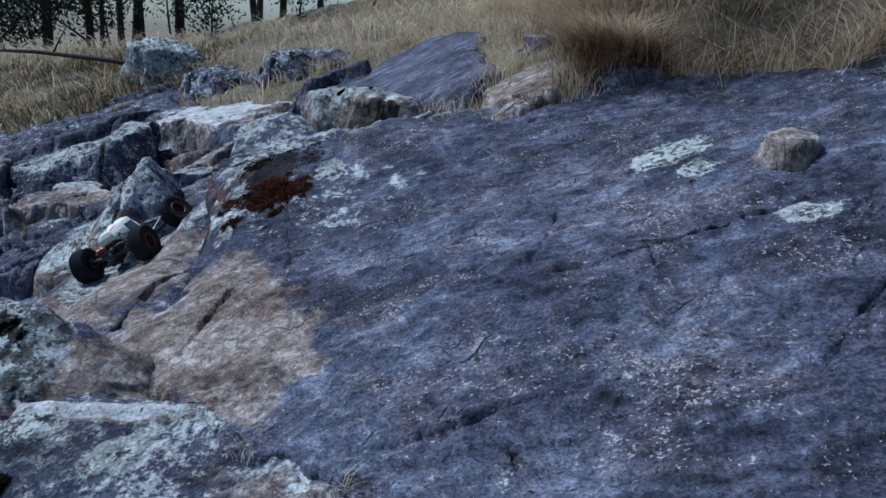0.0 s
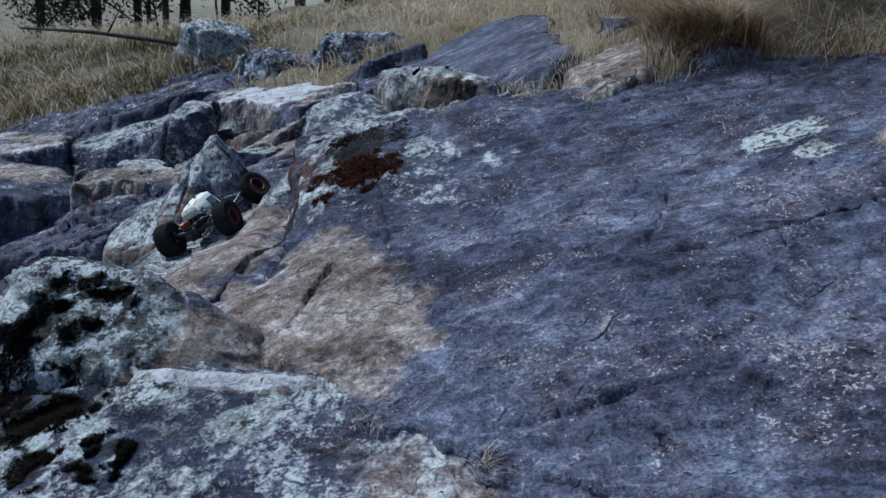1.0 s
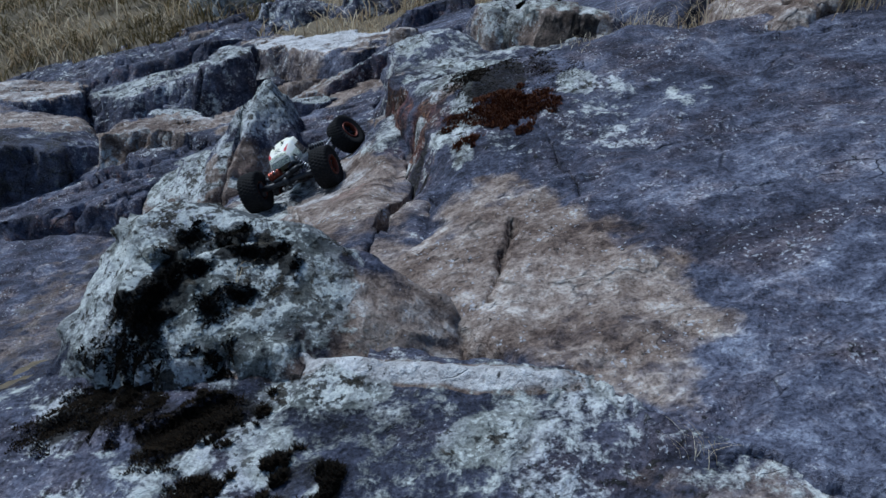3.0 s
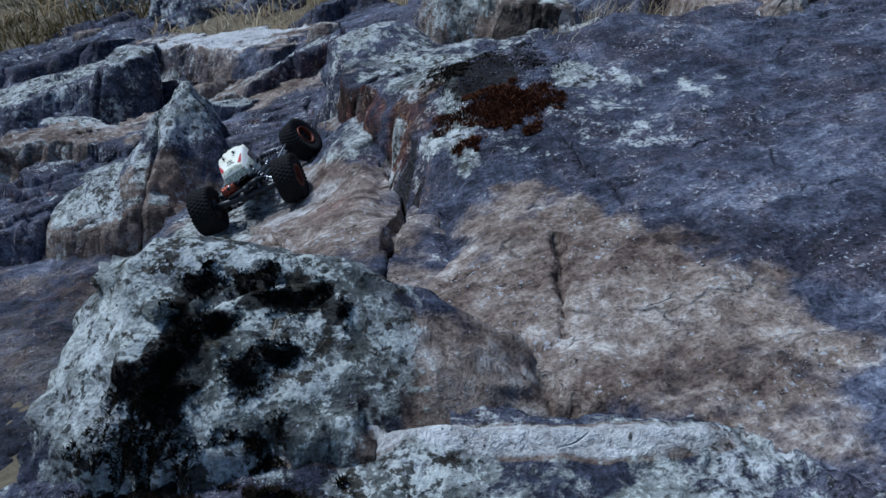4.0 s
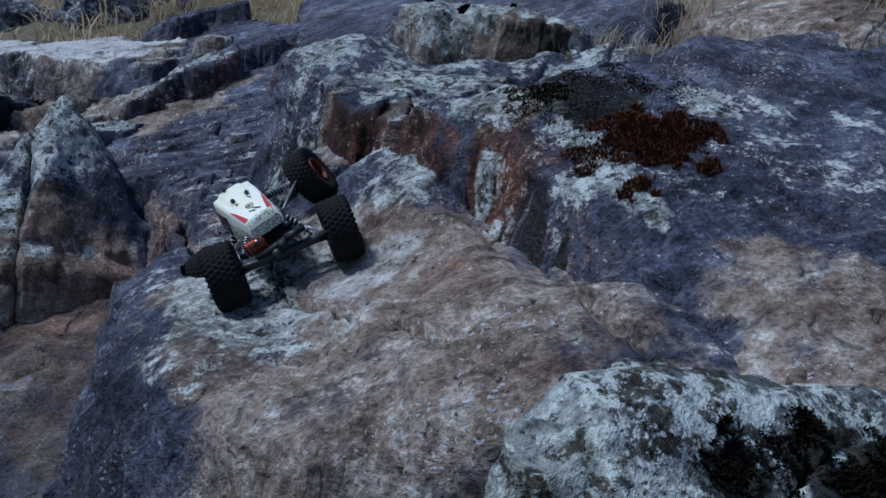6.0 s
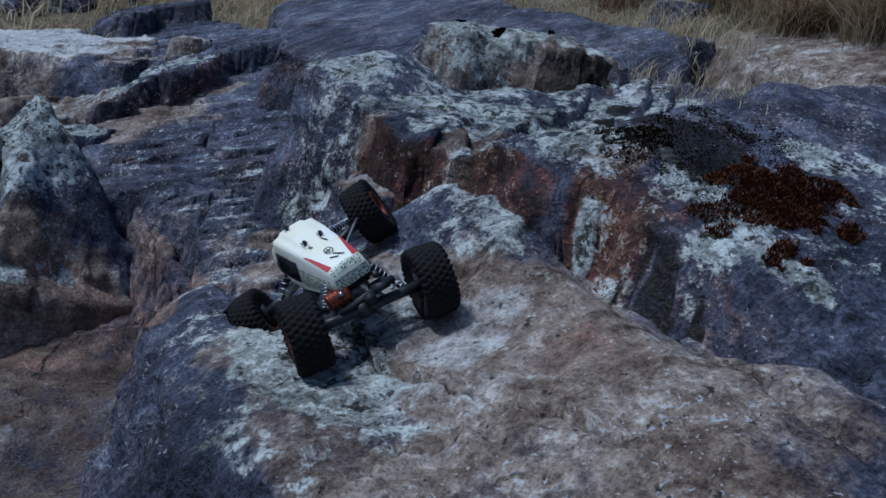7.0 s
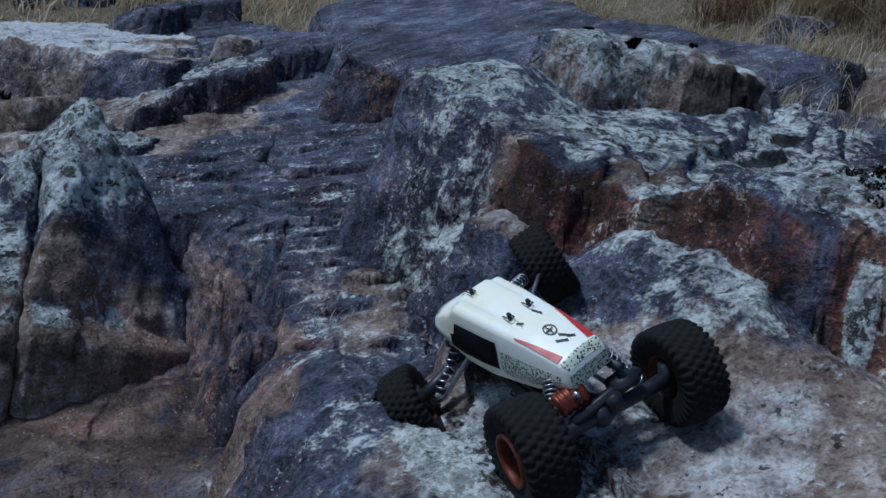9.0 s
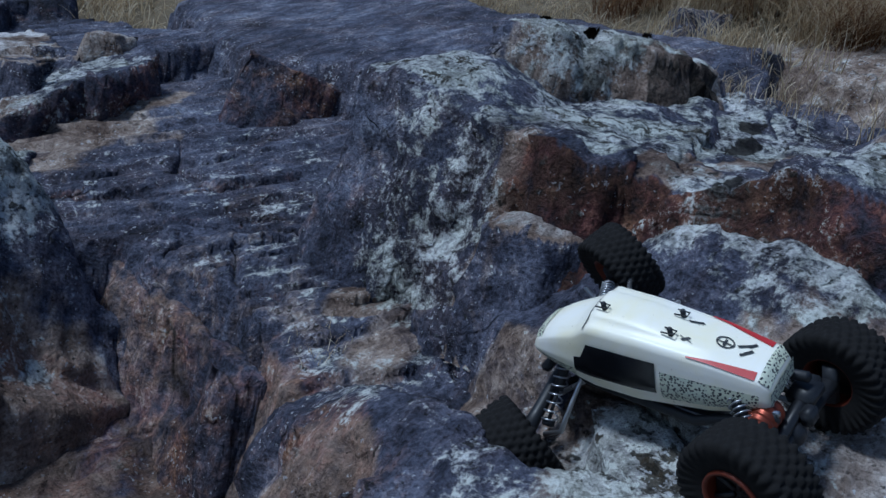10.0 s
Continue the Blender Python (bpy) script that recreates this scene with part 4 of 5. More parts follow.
def lathe(bm, profile, sides=40, m=Matrix()):
    """Turns (radius, y) pairs about the y axis."""
    rings = []
    for r, h in profile:
        rings.append([bm.verts.new(m @ Vector((r * math.cos(k * math.tau / sides), h, r * math.sin(k * math.tau / sides)))) for k in range(sides)])
    for a, b in zip(rings, rings[1:]):
        for k in range(sides):
            bm.faces.new((a[k], a[(k + 1) % sides], b[(k + 1) % sides], b[k]))
    return rings


# ---- the model crawler ----
def plain(name, color, rough=0.5, metal=0.0, wear=0.15, scale=60.0, bump=0.0):
    """A plain material with slight uneven dirt and wear."""
    m, nt, bsdf = material(name)
    vec = node(nt, "ShaderNodeTexCoord").outputs["Object"]
    n = noise_tex(nt, vec, scale, 5, 0.65)
    dirt_shade = tuple(c * (1 - wear) * 0.9 for c in color)
    nt.links.new(mix(nt, n, dirt_shade, color), bsdf.inputs["Base Color"])
    nt.links.new(ramp(nt, n, [(0.3, grey(min(1, rough + 0.12))), (0.7, grey(max(0, rough - 0.08)))]), bsdf.inputs["Roughness"])
    bsdf.inputs["Metallic"].default_value = metal
    bsdf.inputs["Specular IOR Level"].default_value = 0.2 if rough > 0.8 else 0.5
    if bump:
        b = node(nt, "ShaderNodeBump", {"Height": n, "Strength": 0.5, "Distance": bump})
        nt.links.new(b.outputs[0], bsdf.inputs["Normal"])
    return m


def shell_material():
    m, nt, bsdf = material("cream_shell")
    vec = node(nt, "ShaderNodeTexCoord").outputs["Object"]
    a, b = noise_tex(nt, vec, 9.0, 5, 0.6, 0.5), noise_tex(nt, vec, 160.0, 4, 0.7)
    col = mix(nt, ramp(nt, a, [(0.38, grey(0)), (0.66, grey(1))]), (0.97, 0.955, 0.89), (0.93, 0.87, 0.60))
    col = mix(nt, ramp(nt, b, [(0.66, grey(0)), (0.75, grey(0.7))]), col, (0.35, 0.30, 0.22))
    nt.links.new(col, bsdf.inputs["Base Color"])
    bsdf.inputs["Roughness"].default_value = 0.38
    return m


def speckle_material():
    m, nt, bsdf = material("speckled_panel")
    vec = node(nt, "ShaderNodeTexCoord").outputs["Object"]
    v = node(nt, "ShaderNodeTexVoronoi", {"Vector": vec, "Scale": 340.0, "Randomness": 0.9})
    d = ramp(nt, v.outputs["Distance"], [(0.36, grey(0)), (0.46, grey(1))])
    tint = mix(nt, noise_tex(nt, vec, 14.0), (0.62, 0.70, 0.66), (0.72, 0.70, 0.45))
    nt.links.new(mix(nt, d, (0.015, 0.018, 0.03), tint), bsdf.inputs["Base Color"])
    bsdf.inputs["Roughness"].default_value = 0.4
    return m


SHELL, SPECKLE = shell_material(), speckle_material()
RUBBER = plain("black_rubber", (0.016, 0.0155, 0.016), 0.9, 0, 0.35, 130, 0.001)
BLACK = plain("black_plastic", (0.018, 0.020, 0.026), 0.5, 0, 0.3)
STEEL = plain("bright_steel", (0.55, 0.56, 0.60), 0.3, 0.9, 0.3)
ORANGE = plain("orange_rim", (0.15, 0.026, 0.010), 0.5, 0.3, 0.35)
TINTED = plain("tinted_window", (0.010, 0.011, 0.014), 0.15, 0, 0.1)
RED = plain("red_stripe", (0.55, 0.035, 0.040), 0.4, 0, 0.2)
INK = plain("dark_ink", (0.030, 0.035, 0.040), 0.5, 0, 0.2)
COPPER = plain("copper_motor", (0.30, 0.070, 0.040), 0.35, 0.7, 0.4)

# body sections: along, roof height, roof half-width, belt height, belt half-width, sill height, sill half-width
SECTIONS = np.array([
    (-0.158, 0.078, 0.030, 0.066, 0.036, 0.056, 0.033),
    (-0.150, 0.090, 0.034, 0.064, 0.041, 0.050, 0.036),
    (-0.090, 0.104, 0.039, 0.060, 0.050, 0.036, 0.043),
    (0.000, 0.116, 0.045, 0.056, 0.056, 0.026, 0.049),
    (0.062, 0.120, 0.047, 0.056, 0.057, 0.026, 0.049),
    (0.086, 0.101, 0.045, 0.056, 0.055, 0.030, 0.047),
    (0.130, 0.082, 0.040, 0.056, 0.048, 0.040, 0.042),
    (0.158, 0.066, 0.033, 0.052, 0.039, 0.044, 0.035),
    (0.166, 0.056, 0.026, 0.050, 0.031, 0.046, 0.029)])


def section(x):
    return [np.interp(x, SECTIONS[:, 0], SECTIONS[:, i]) for i in range(1, 7)]


def roof_point(x, v, lift=0.0):
    """A point on the roof, v from -1 to 1 across; its middle is slightly crowned."""
    rz, rw, *_ = section(x)
    ridge = 0.0045 * float(smooth(0.66, 0.52, abs(v)) * smooth(-0.11, 0.03, x) * smooth(0.075, 0.064, x)) + 0.003 * float(smooth(0.80, 0.66, abs(v)) * smooth(0.066, 0.080, x))
    return Vector((x, v * rw, rz + 0.005 * (1 - v * v) + ridge + lift))


def side_point(x, s, side, lift=0.0):
    """A point on a flank: s 0 at the roof's edge, 1 at the belt, 2 at the sill."""
    rz, rw, bz, bw, sz, sw = section(x)
    w, z = (rw + (bw - rw) * s, rz + (bz - rz) * s) if s <= 1 else (bw + (sw - bw) * (s - 1), bz + (sz - bz) * (s - 1))
    return Vector((x, side * (w + lift), z + lift * 0.4))


def patch(bm, grid, back=0.0006):
    """A thin raised plate over a grid of places."""
    vs = [[bm.verts.new(p) for p in row] for row in grid]
    for a, b in zip(vs, vs[1:]):
        for k in range(len(a) - 1):
            bm.faces.new((a[k], a[k + 1], b[k + 1], b[k]))


def make_wheel(parent, hub, left):
    """Tyre with blocky lugs on an orange ring; the axle lies along y."""
    wheel = new("wheel", None)
    wheel.parent = parent
    wheel.empty_display_size = 0.02
    wheel.matrix_local = hub
    out = 1 if left else -1
    bm = bmesh.new()
    around = 34 * 6
    prof = [(0.030, -0.024), (0.040, -0.0275), (0.047, -0.0290), (0.0535, -0.0295), (0.058, -0.0285), (0.0605, -0.026)]
    prof += [(0.0615 + 0.0010 * math.cos(h / 0.0135), h) for h in np.linspace(-0.0245, 0.0245, 19)] + [(r, -h) for r, h in prof[::-1]]
    rings = []
    for r, h in prof:
        ring = []
        for k in range(around):
            row = int((h + 0.03) / 0.010)
            turn = (k / 6 + (0.5 if row % 2 else 0.0) + 9 * abs(h)) % 1.0
            lug = smooth(0.10, 0.22, turn) * smooth(0.78, 0.66, turn)
            gap = 1.0 if abs(h) > 0.026 else float(smooth(0.10, 0.22, abs(((h + 0.03) / 0.010) % 1.0)) * smooth(1.0, 0.88, ((h + 0.03) / 0.010) % 1.0))
            rise = 0.0030 * float(lug) * gap * float(smooth(0.050, 0.058, r))
            bulge = 0.002 * float(lug) * float(smooth(0.044, 0.052, r)) * (1 if h > 0 else -1) * float(smooth(0.024, 0.028, abs(h)))
            a = k * math.tau / around
            ring.append(bm.verts.new(((r + rise) * math.cos(a), h + bulge, (r + rise) * math.sin(a))))
        rings.append(ring)
    for a, b in zip(rings, rings[1:]):
        for k in range(around):
            bm.faces.new((a[k], a[(k + 1) % around], b[(k + 1) % around], b[k]))
    part("tyre", bm, RUBBER, wheel, "black rubber tyre with worn chunky lugs")
    bm = bmesh.new()
    lathe(bm, [(0.0268, 0.012 * out), (0.0272, 0.024 * out), (0.0285, 0.0285 * out), (0.0315, 0.0285 * out), (0.0325, 0.024 * out), (0.0325, -0.024 * out), (0.029, -0.024 * out), (0.028, 0.010 * out)], 40)
    part("rim", bm, ORANGE, wheel, "scuffed orange beadlock ring")
    bm = bmesh.new()
    lathe(bm, [(0.0, 0.006 * out), (0.012, 0.006 * out), (0.0285, 0.012 * out), (0.0285, 0.006 * out), (0.0, -0.002 * out)], 30)
    part("hub", bm, BLACK, wheel)
    for k in range(6):
        a = k * math.tau / 6
        bm = bmesh.new()
        tube(bm, [(0.006 * math.cos(a), 0.012 * out, 0.006 * math.sin(a)), (0.027 * math.cos(a), 0.016 * out, 0.027 * math.sin(a))], 0.003, 6)
        part("spoke", bm, BLACK, wheel)
    return wheel


def make_axle(parent, a, b, forward, lead):
    """A solid axle between two hubs, with its gear case, knuckles and lower link mounts."""
    a, b, f = Vector(a), Vector(b), Vector(forward)
    along_axle = (b - a).normalized()
    up = f.cross(along_axle) * -1
    if up.z < 0:
        up = -up
    mid = (a + b) / 2
    bm = bmesh.new()
    tube(bm, [a + along_axle * 0.02, a + along_axle * 0.05, b - along_axle * 0.05, b - along_axle * 0.02], [0.010, 0.008, 0.008, 0.010], 10)
    bmesh.ops.create_uvsphere(bm, u_segments=14, v_segments=10, radius=0.014, matrix=Matrix.Translation(mid + along_axle * 0.012))
    tube(bm, [mid, mid - f * lead * 0.035], [0.014, 0.009], 10)
    for p, s in ((a, 1), (b, -1)):
        tube(bm, [p + along_axle * s * 0.018 + up * 0.020, p + along_axle * s * 0.018 - up * 0.020], 0.009, 8)
    box(bm, (0.10, 0.012, 0.010), Matrix.Translation(mid + up * 0.018 + f * 0.0) @ Matrix.Rotation(math.atan2(along_axle.y, along_axle.x), 4, "Z"), 0.002)
    return part("axle", bm, BLACK, parent, "black solid axle with gear case")


def make_shock(parent, low, high):
    low, high = Vector(low), Vector(high)
    d = high - low
    bm = bmesh.new()
    tube(bm, [low, low + d * 0.5], 0.0022, 8)
    tube(bm, [low + d * 0.42, high], 0.0062, 12)
    tube(bm, [low + d * 0.93, high], 0.0085, 12)
    tube(bm, [low, low + d * 0.06], 0.0075, 12)
    shock = part("shock_absorber", bm, BLACK, parent)
    side = d.orthogonal().normalized()
    up = d.normalized().cross(side)
    bm = bmesh.new()
    tube(bm, [low + d * (0.06 + 0.80 * k / 96) + (side * math.cos(k * math.tau / 12) + up * math.sin(k * math.tau / 12)) * 0.0088 for k in range(97)], 0.0011, 5)
    part("spring", bm, STEEL, shock, "bright coil spring")
    return shock


def make_crawler():
    """Stands on the pale boulder, nose up the slope; its wheels rest on the stone."""
    normal = Vector((-0.546, 0.031, 0.837))
    spots = {"front_left": (-1.141, 2.754), "front_right": (-0.956, 2.790), "rear_left": (-1.159, 2.491), "rear_right": (-0.966, 2.501)}
    hubs = {}
    for k, (x, y) in spots.items():
        p = Vector((x, y, 0.6))
        for _ in range(6):
            foot = p - normal.normalized() * 0.0575
            p.z += surface(foot.x, foot.y)[0] - foot.z
        hubs[k] = p
    front, rear = (hubs["front_left"] + hubs["front_right"]) / 2, (hubs["rear_left"] + hubs["rear_right"]) / 2
    forward = (front - rear).normalized()
    across = ((hubs["front_left"] - hubs["front_right"]).normalized() + (hubs["rear_left"] - hubs["rear_right"]).normalized()).normalized()
    up = forward.cross(across).normalized()
    across = up.cross(forward)
    turn = Matrix((forward, across, up)).transposed().to_4x4()
    base = Matrix.Translation((front + rear) / 2) @ turn
    car = new("model_crawler", None)
    car.empty_display_size = 0.1
    car.matrix_world = base
    tagged(car, "radio-controlled rock crawler with a dirty cream-white shell and big black tyres", "model car")
    inv = base.inverted()
    local = {k: inv @ p for k, p in hubs.items()}
    for end in ("front", "rear"):
        l, r = local[end + "_left"], local[end + "_right"]
        ax = (l - r).normalized()
        fw = (Vector((1, 0, 0)) - ax * ax.x).normalized()
        for k, p, left in (("l", l, True), ("r", r, False)):
            steer = Matrix.Rotation(radians(-27 if end == "front" else -9), 4, "Z")
            m = Matrix((fw, ax, fw.cross(ax))).transposed().to_4x4()
            make_wheel(car, Matrix.Translation(p) @ m @ steer @ Matrix.Rotation(random.random(), 4, "Y") @ Matrix.Scale(0.89, 4), left)
        make_axle(car, r, l, fw, 1 if end == "front" else -1)
    lift = 0.004  # the shell's floor above the wheel centres
    at = Matrix.Translation((0.004, 0.013, lift)) @ Matrix.Rotation(radians(5.8), 4, "Z") @ Matrix.Rotation(radians(-3), 4, "Y") @ Matrix.Scale(0.836, 4)
    xs = np.linspace(-0.158, 0.166, 64)
    bm = bmesh.new()
    rings = []
    for x in xs:
        row = [side_point(x, s, 1) for s in (2, 1.7, 1.35, 1.0, 0.75, 0.4, 0.12)]
        row += [roof_point(x, v) for v in (0.96, 0.8, 0.68, 0.58, 0.5, 0.2, -0.2, -0.5, -0.58, -0.68, -0.8, -0.96)]
        row += [side_point(x, s, -1) for s in (0.12, 0.4, 0.75, 1.0, 1.35, 1.7, 2)]
        rings.append([bm.verts.new(at @ p) for p in row])
    for a, b in zip(rings, rings[1:]):
        for k in range(len(a) - 1):
            bm.faces.new((a[k], a[k + 1], b[k + 1], b[k]))
    bm.faces.new(rings[0])
    bm.faces.new(rings[-1][::-1])
    shell = part("body_shell", bm, SHELL, car, "dirty cream-white plastic shell")
    for side in (1, -1):
        bm = bmesh.new()
        patch(bm, [[at @ side_point(x, 0.35 + (1.25 - 0.35) * s + (0.0 if x < 0.07 else 0.3 * (1 - s)), side, 0.0012) for s in np.linspace(0, 1, 6)] for x in np.linspace(-0.030, 0.084, 11)])
        part("side_window", bm, TINTED, shell, "dark side window")
        bm = bmesh.new()
        patch(bm, [[at @ side_point(x, s0, side, 0.0012) for s0 in np.linspace(0.55 - 0.2 * (x + 0.15), 1.55, 6)] for x in np.linspace(-0.148, -0.036, 12)])
        part("speckled_panel", bm, SPECKLE, shell, "pale panel speckled with black scales")
        bm = bmesh.new()
        patch(bm, [[at @ roof_point(x, side * v, 0.0012) for v in np.linspace(0.93 - 0.28 * (1 - (x + 0.142) / 0.075), 0.97, 4)] for x in np.linspace(-0.142, -0.067, 9)])
        part("stripe", bm, RED, shell, "red wedge stripe")
        bm = bmesh.new()
        patch(bm, [[at @ side_point(x, s, side, 0.0011) for s in np.linspace(1.1, 1.9, 4)] for x in np.linspace(0.088, 0.160, 8)])
        part("nose_panel", bm, SPECKLE, shell, "pale nose edge speckled with black scales")
    bm = bmesh.new()
    patch(bm, [[at @ roof_point(x, v, 0.0010) for v in np.linspace(-0.97, 0.97, 12)] for x in (0.0635, 0.0665)])
    part("windscreen_seam", bm, INK, shell)
    bm = bmesh.new()
    for k in range(20):
        a, b = k * math.tau / 20, (k + 1) * math.tau / 20
        patch(bm, [[at @ roof_point(-0.098 + r * math.cos(c), r * math.sin(c) / 0.045, 0.0013) for r in (0.0085, 0.0105)] for c in (a, b)])
    bmesh.ops.remove_doubles(bm, verts=bm.verts, dist=0.0002)
    part("printed_ring", bm, INK, shell, "dark printed ring")
    for x0, v0, x1, v1 in ((-0.106, 0, -0.090, 0), (-0.098, -0.15, -0.098, 0.15), (-0.126, -0.35, -0.112, -0.05), (-0.128, -0.1, -0.118, 0.25), (-0.128, -0.45, -0.122, -0.2), (-0.062, 0.3, -0.054, 0.45), (-0.066, 0.45, -0.05, 0.32), (-0.062, -0.3, -0.054, -0.45), (-0.066, -0.45, -0.05, -0.32)):
        bm = bmesh.new()
        patch(bm, [[at @ roof_point(x0 + 0.0016, v0, 0.0013), at @ roof_point(x0 - 0.0016, v0 + 0.05, 0.0013)], [at @ roof_point(x1 + 0.0016, v1, 0.0013), at @ roof_point(x1 - 0.0016, v1 + 0.05, 0.0013)]])
        part("printed_mark", bm, INK, shell, "dark printed stroke")
    for x, v in ((0.050, 0.25), (-0.040, 0.42), (-0.040, -0.42)):
        bm = bmesh.new()
        p = at @ roof_point(x, v)
        tube(bm, [p + Vector((0, 0, -0.004)), p + Vector((0, 0, 0.008))], 0.0026, 8)
        tube(bm, [p + Vector((0.008, 0.004, 0.004)), p + Vector((-0.006, 0.003, 0.004)), p + Vector((-0.006, -0.003, 0.004)), p + Vector((0.008, -0.004, 0.004))], 0.0009, 5)
        part("body_pin", bm, BLACK, shell)
    bm = bmesh.new()
    p = Vector((-0.158, 0, 0))
    patch(bm, [[at @ Vector((-0.1592, y, z)) for y in (-0.034, 0.034)] for z in (0.056, 0.078)])
    part("rear_edge", bm, SPECKLE, shell)
    for name, x0, x1, label in (("rear_trim", -0.157, -0.146, "pale rear rim speckled with black scales"), ("nose_tip", 0.146, 0.165, "pale nose tip speckled with black scales")):
        bm = bmesh.new()
        patch(bm, [[at @ roof_point(x, v, 0.0012) for v in np.linspace(-0.96, 0.96, 14)] for x in np.linspace(x0, x1, 5)])
        part(name, bm, SPECKLE, shell, label)
    # frame plates, links, shocks, motor
    for side in (1, -1):
        bm = bmesh.new()
        tube(bm, [(0.150, side * 0.030, lift + 0.035), (0.075, side * 0.045, lift + 0.012), (-0.06, side * 0.046, lift + 0.010), (-0.140, side * 0.030, lift + 0.035)], 0.0055, 8)
        part("frame_rail", bm, BLACK, car)
        for end, s in (("front", 1), ("rear", -1)):
            hub = local[end + ("_left" if side == 1 else "_right")]
            inner = hub + Vector((-s * 0.012, -side * 0.035, -0.004))
            bm = bmesh.new()
            tube(bm, [(s * 0.035, side * 0.040, lift + 0.004), (s * 0.085, side * 0.046, lift + 0.010), inner + Vector((-s * 0.03, 0, 0.018)), inner], 0.0032, 8)
            part("lower_link", bm, STEEL, car, "bent bright metal link")
            bm = bmesh.new()
            tube(bm, [(s * 0.055, side * 0.020, lift + 0.018), hub + Vector((-s * 0.005, -side * 0.075, 0.020))], 0.0030, 8)
            part("upper_link", bm, STEEL, car)
            make_shock(car, hub + Vector((-s * 0.014, -side * 0.042, 0.006)), (s * 0.098, side * 0.030, lift + 0.050))
    bm = bmesh.new()
    box(bm, (0.16, 0.075, 0.022), Matrix.Translation((0, 0, lift + 0.018)), 0.004)
    part("chassis_tray", bm, BLACK, car)
    mid = (local["rear_left"] + local["rear_right"]) / 2
    bm = bmesh.new()
    turn_m = Matrix.Translation(mid + Vector((0.012, 0.035, 0.034)))
    fins = [(0.0128 if (k // 2) % 2 else 0.0145, -0.016 + k * 0.0018) for k in range(18)]
    lathe(bm, [(0.0, -0.020), (0.012, -0.020)] + fins + [(0.011, 0.018), (0.0, 0.018)], 18, turn_m)
    part("motor", bm, COPPER, car, "copper-red finned electric motor")
    for k in range(3):
        bm = bmesh.new()
        s = mid + Vector((0.012, 0.02 - 0.012 * k, 0.052))
        tube(bm, [s, s + Vector((0.03, -0.004, 0.022)), s + Vector((0.07, -0.01, 0.02)), Vector((0.02, 0.01 * k - 0.01, lift + 0.03))], 0.0018, 6)
        part("wire", bm, RED if k == 0 else BLACK, car)
    bm = bmesh.new()
    box(bm, (0.026, 0.030, 0.012), Matrix.Translation(mid + Vector((0.002, -0.028, 0.020))), 0.002)
    box(bm, (0.012, 0.018, 0.016), Matrix.Translation(mid + Vector((-0.012, -0.004, 0.016))), 0.002)
    part("gear_cover", bm, BLACK, car)
    fm = (local["front_left"] + local["front_right"]) / 2
    bm = bmesh.new()
    box(bm, (0.022, 0.042, 0.036), Matrix.Translation(fm + Vector((-0.004, 0.0, 0.036))), 0.003)
    part("steering_servo", bm, BLACK, car)
    return car


make_crawler()


# ---- grass, moss and trees ----
def blades_mesh(name, base, lean, length, width, mat, bend=0.5):
    """Many narrow curved blades as one mesh. base: places; lean: unit directions in which they bend."""
    n = len(base)
    side = np.stack([-lean[:, 1], lean[:, 0], np.zeros(n)], -1)
    levels = (0.0, 0.4, 0.75, 1.0)
    rows = []
    for s in levels:
        out = lean * (length * bend * s * s)[:, None]
        up = np.stack([np.zeros(n), np.zeros(n), length * (s - 0.35 * bend * s * s)], -1)
        w = (width * (1 - s) ** 0.7 * 0.5 + width * 0.04)[:, None]
        rows.append(base + out + up - side * w)
        rows.append(base + out + up + side * w)
    co = np.stack(rows, 1).reshape(-1, 3)
    start = (np.arange(n) * 8)[:, None]
    quads = np.concatenate([start + np.array([[0, 1, 3, 2]]) + 2 * k for k in range(3)], 0)
    me = bpy.data.meshes.new(name)
    me.from_pydata(co.tolist(), [], quads.tolist())
    me.materials.append(mat)
    return me


def blade_material(name, colors, rough=0.8, thin=False):
    m, nt, bsdf = material(name)
    rnd = node(nt, "ShaderNodeNewGeometry").outputs["Random Per Island"]
    vec = node(nt, "ShaderNodeTexCoord").outputs["Object"]
    patchy = noise_tex(nt, vec, 3.0, 4)
    f = calc(nt, "ADD", calc(nt, "MULTIPLY", rnd, 0.6), calc(nt, "MULTIPLY", patchy, 0.5))
    nt.links.new(ramp(nt, f, [(k / (len(colors) - 1) * 0.8 + 0.12, c) for k, c in enumerate(colors)]), bsdf.inputs["Base Color"])
    bsdf.inputs["Roughness"].default_value = rough
    bsdf.inputs["Specular IOR Level"].default_value = 0.15
    if thin:
        glow = node(nt, "ShaderNodeBsdfTranslucent", {"Color": bsdf.inputs["Base Color"].links[0].from_socket})
        both = node(nt, "ShaderNodeMixShader", {0: 0.4, 1: bsdf.outputs[0], 2: glow.outputs[0]})
        nt.links.new(both.outputs[0], nt.nodes["Material Output"].inputs["Surface"])
    return m


STRAW = blade_material("straw_grass", [(0.16, 0.10, 0.055), (0.44, 0.34, 0.21), (0.64, 0.54, 0.38), (0.80, 0.73, 0.58)], 0.8, True)
OLIVE = blade_material("olive_grass", [(0.038, 0.034, 0.014), (0.105, 0.085, 0.036), (0.23, 0.17, 0.085)], 0.8, True)
MOSS_BROWN = blade_material("brown_moss", [(0.020, 0.010, 0.008), (0.075, 0.026, 0.014), (0.17, 0.062, 0.022)], 0.95)
MOSS_DARK = blade_material("black_moss", [(0.003, 0.003, 0.002), (0.009, 0.007, 0.005), (0.036, 0.022, 0.010)], 0.95)
RNG = np.random.default_rng(5)


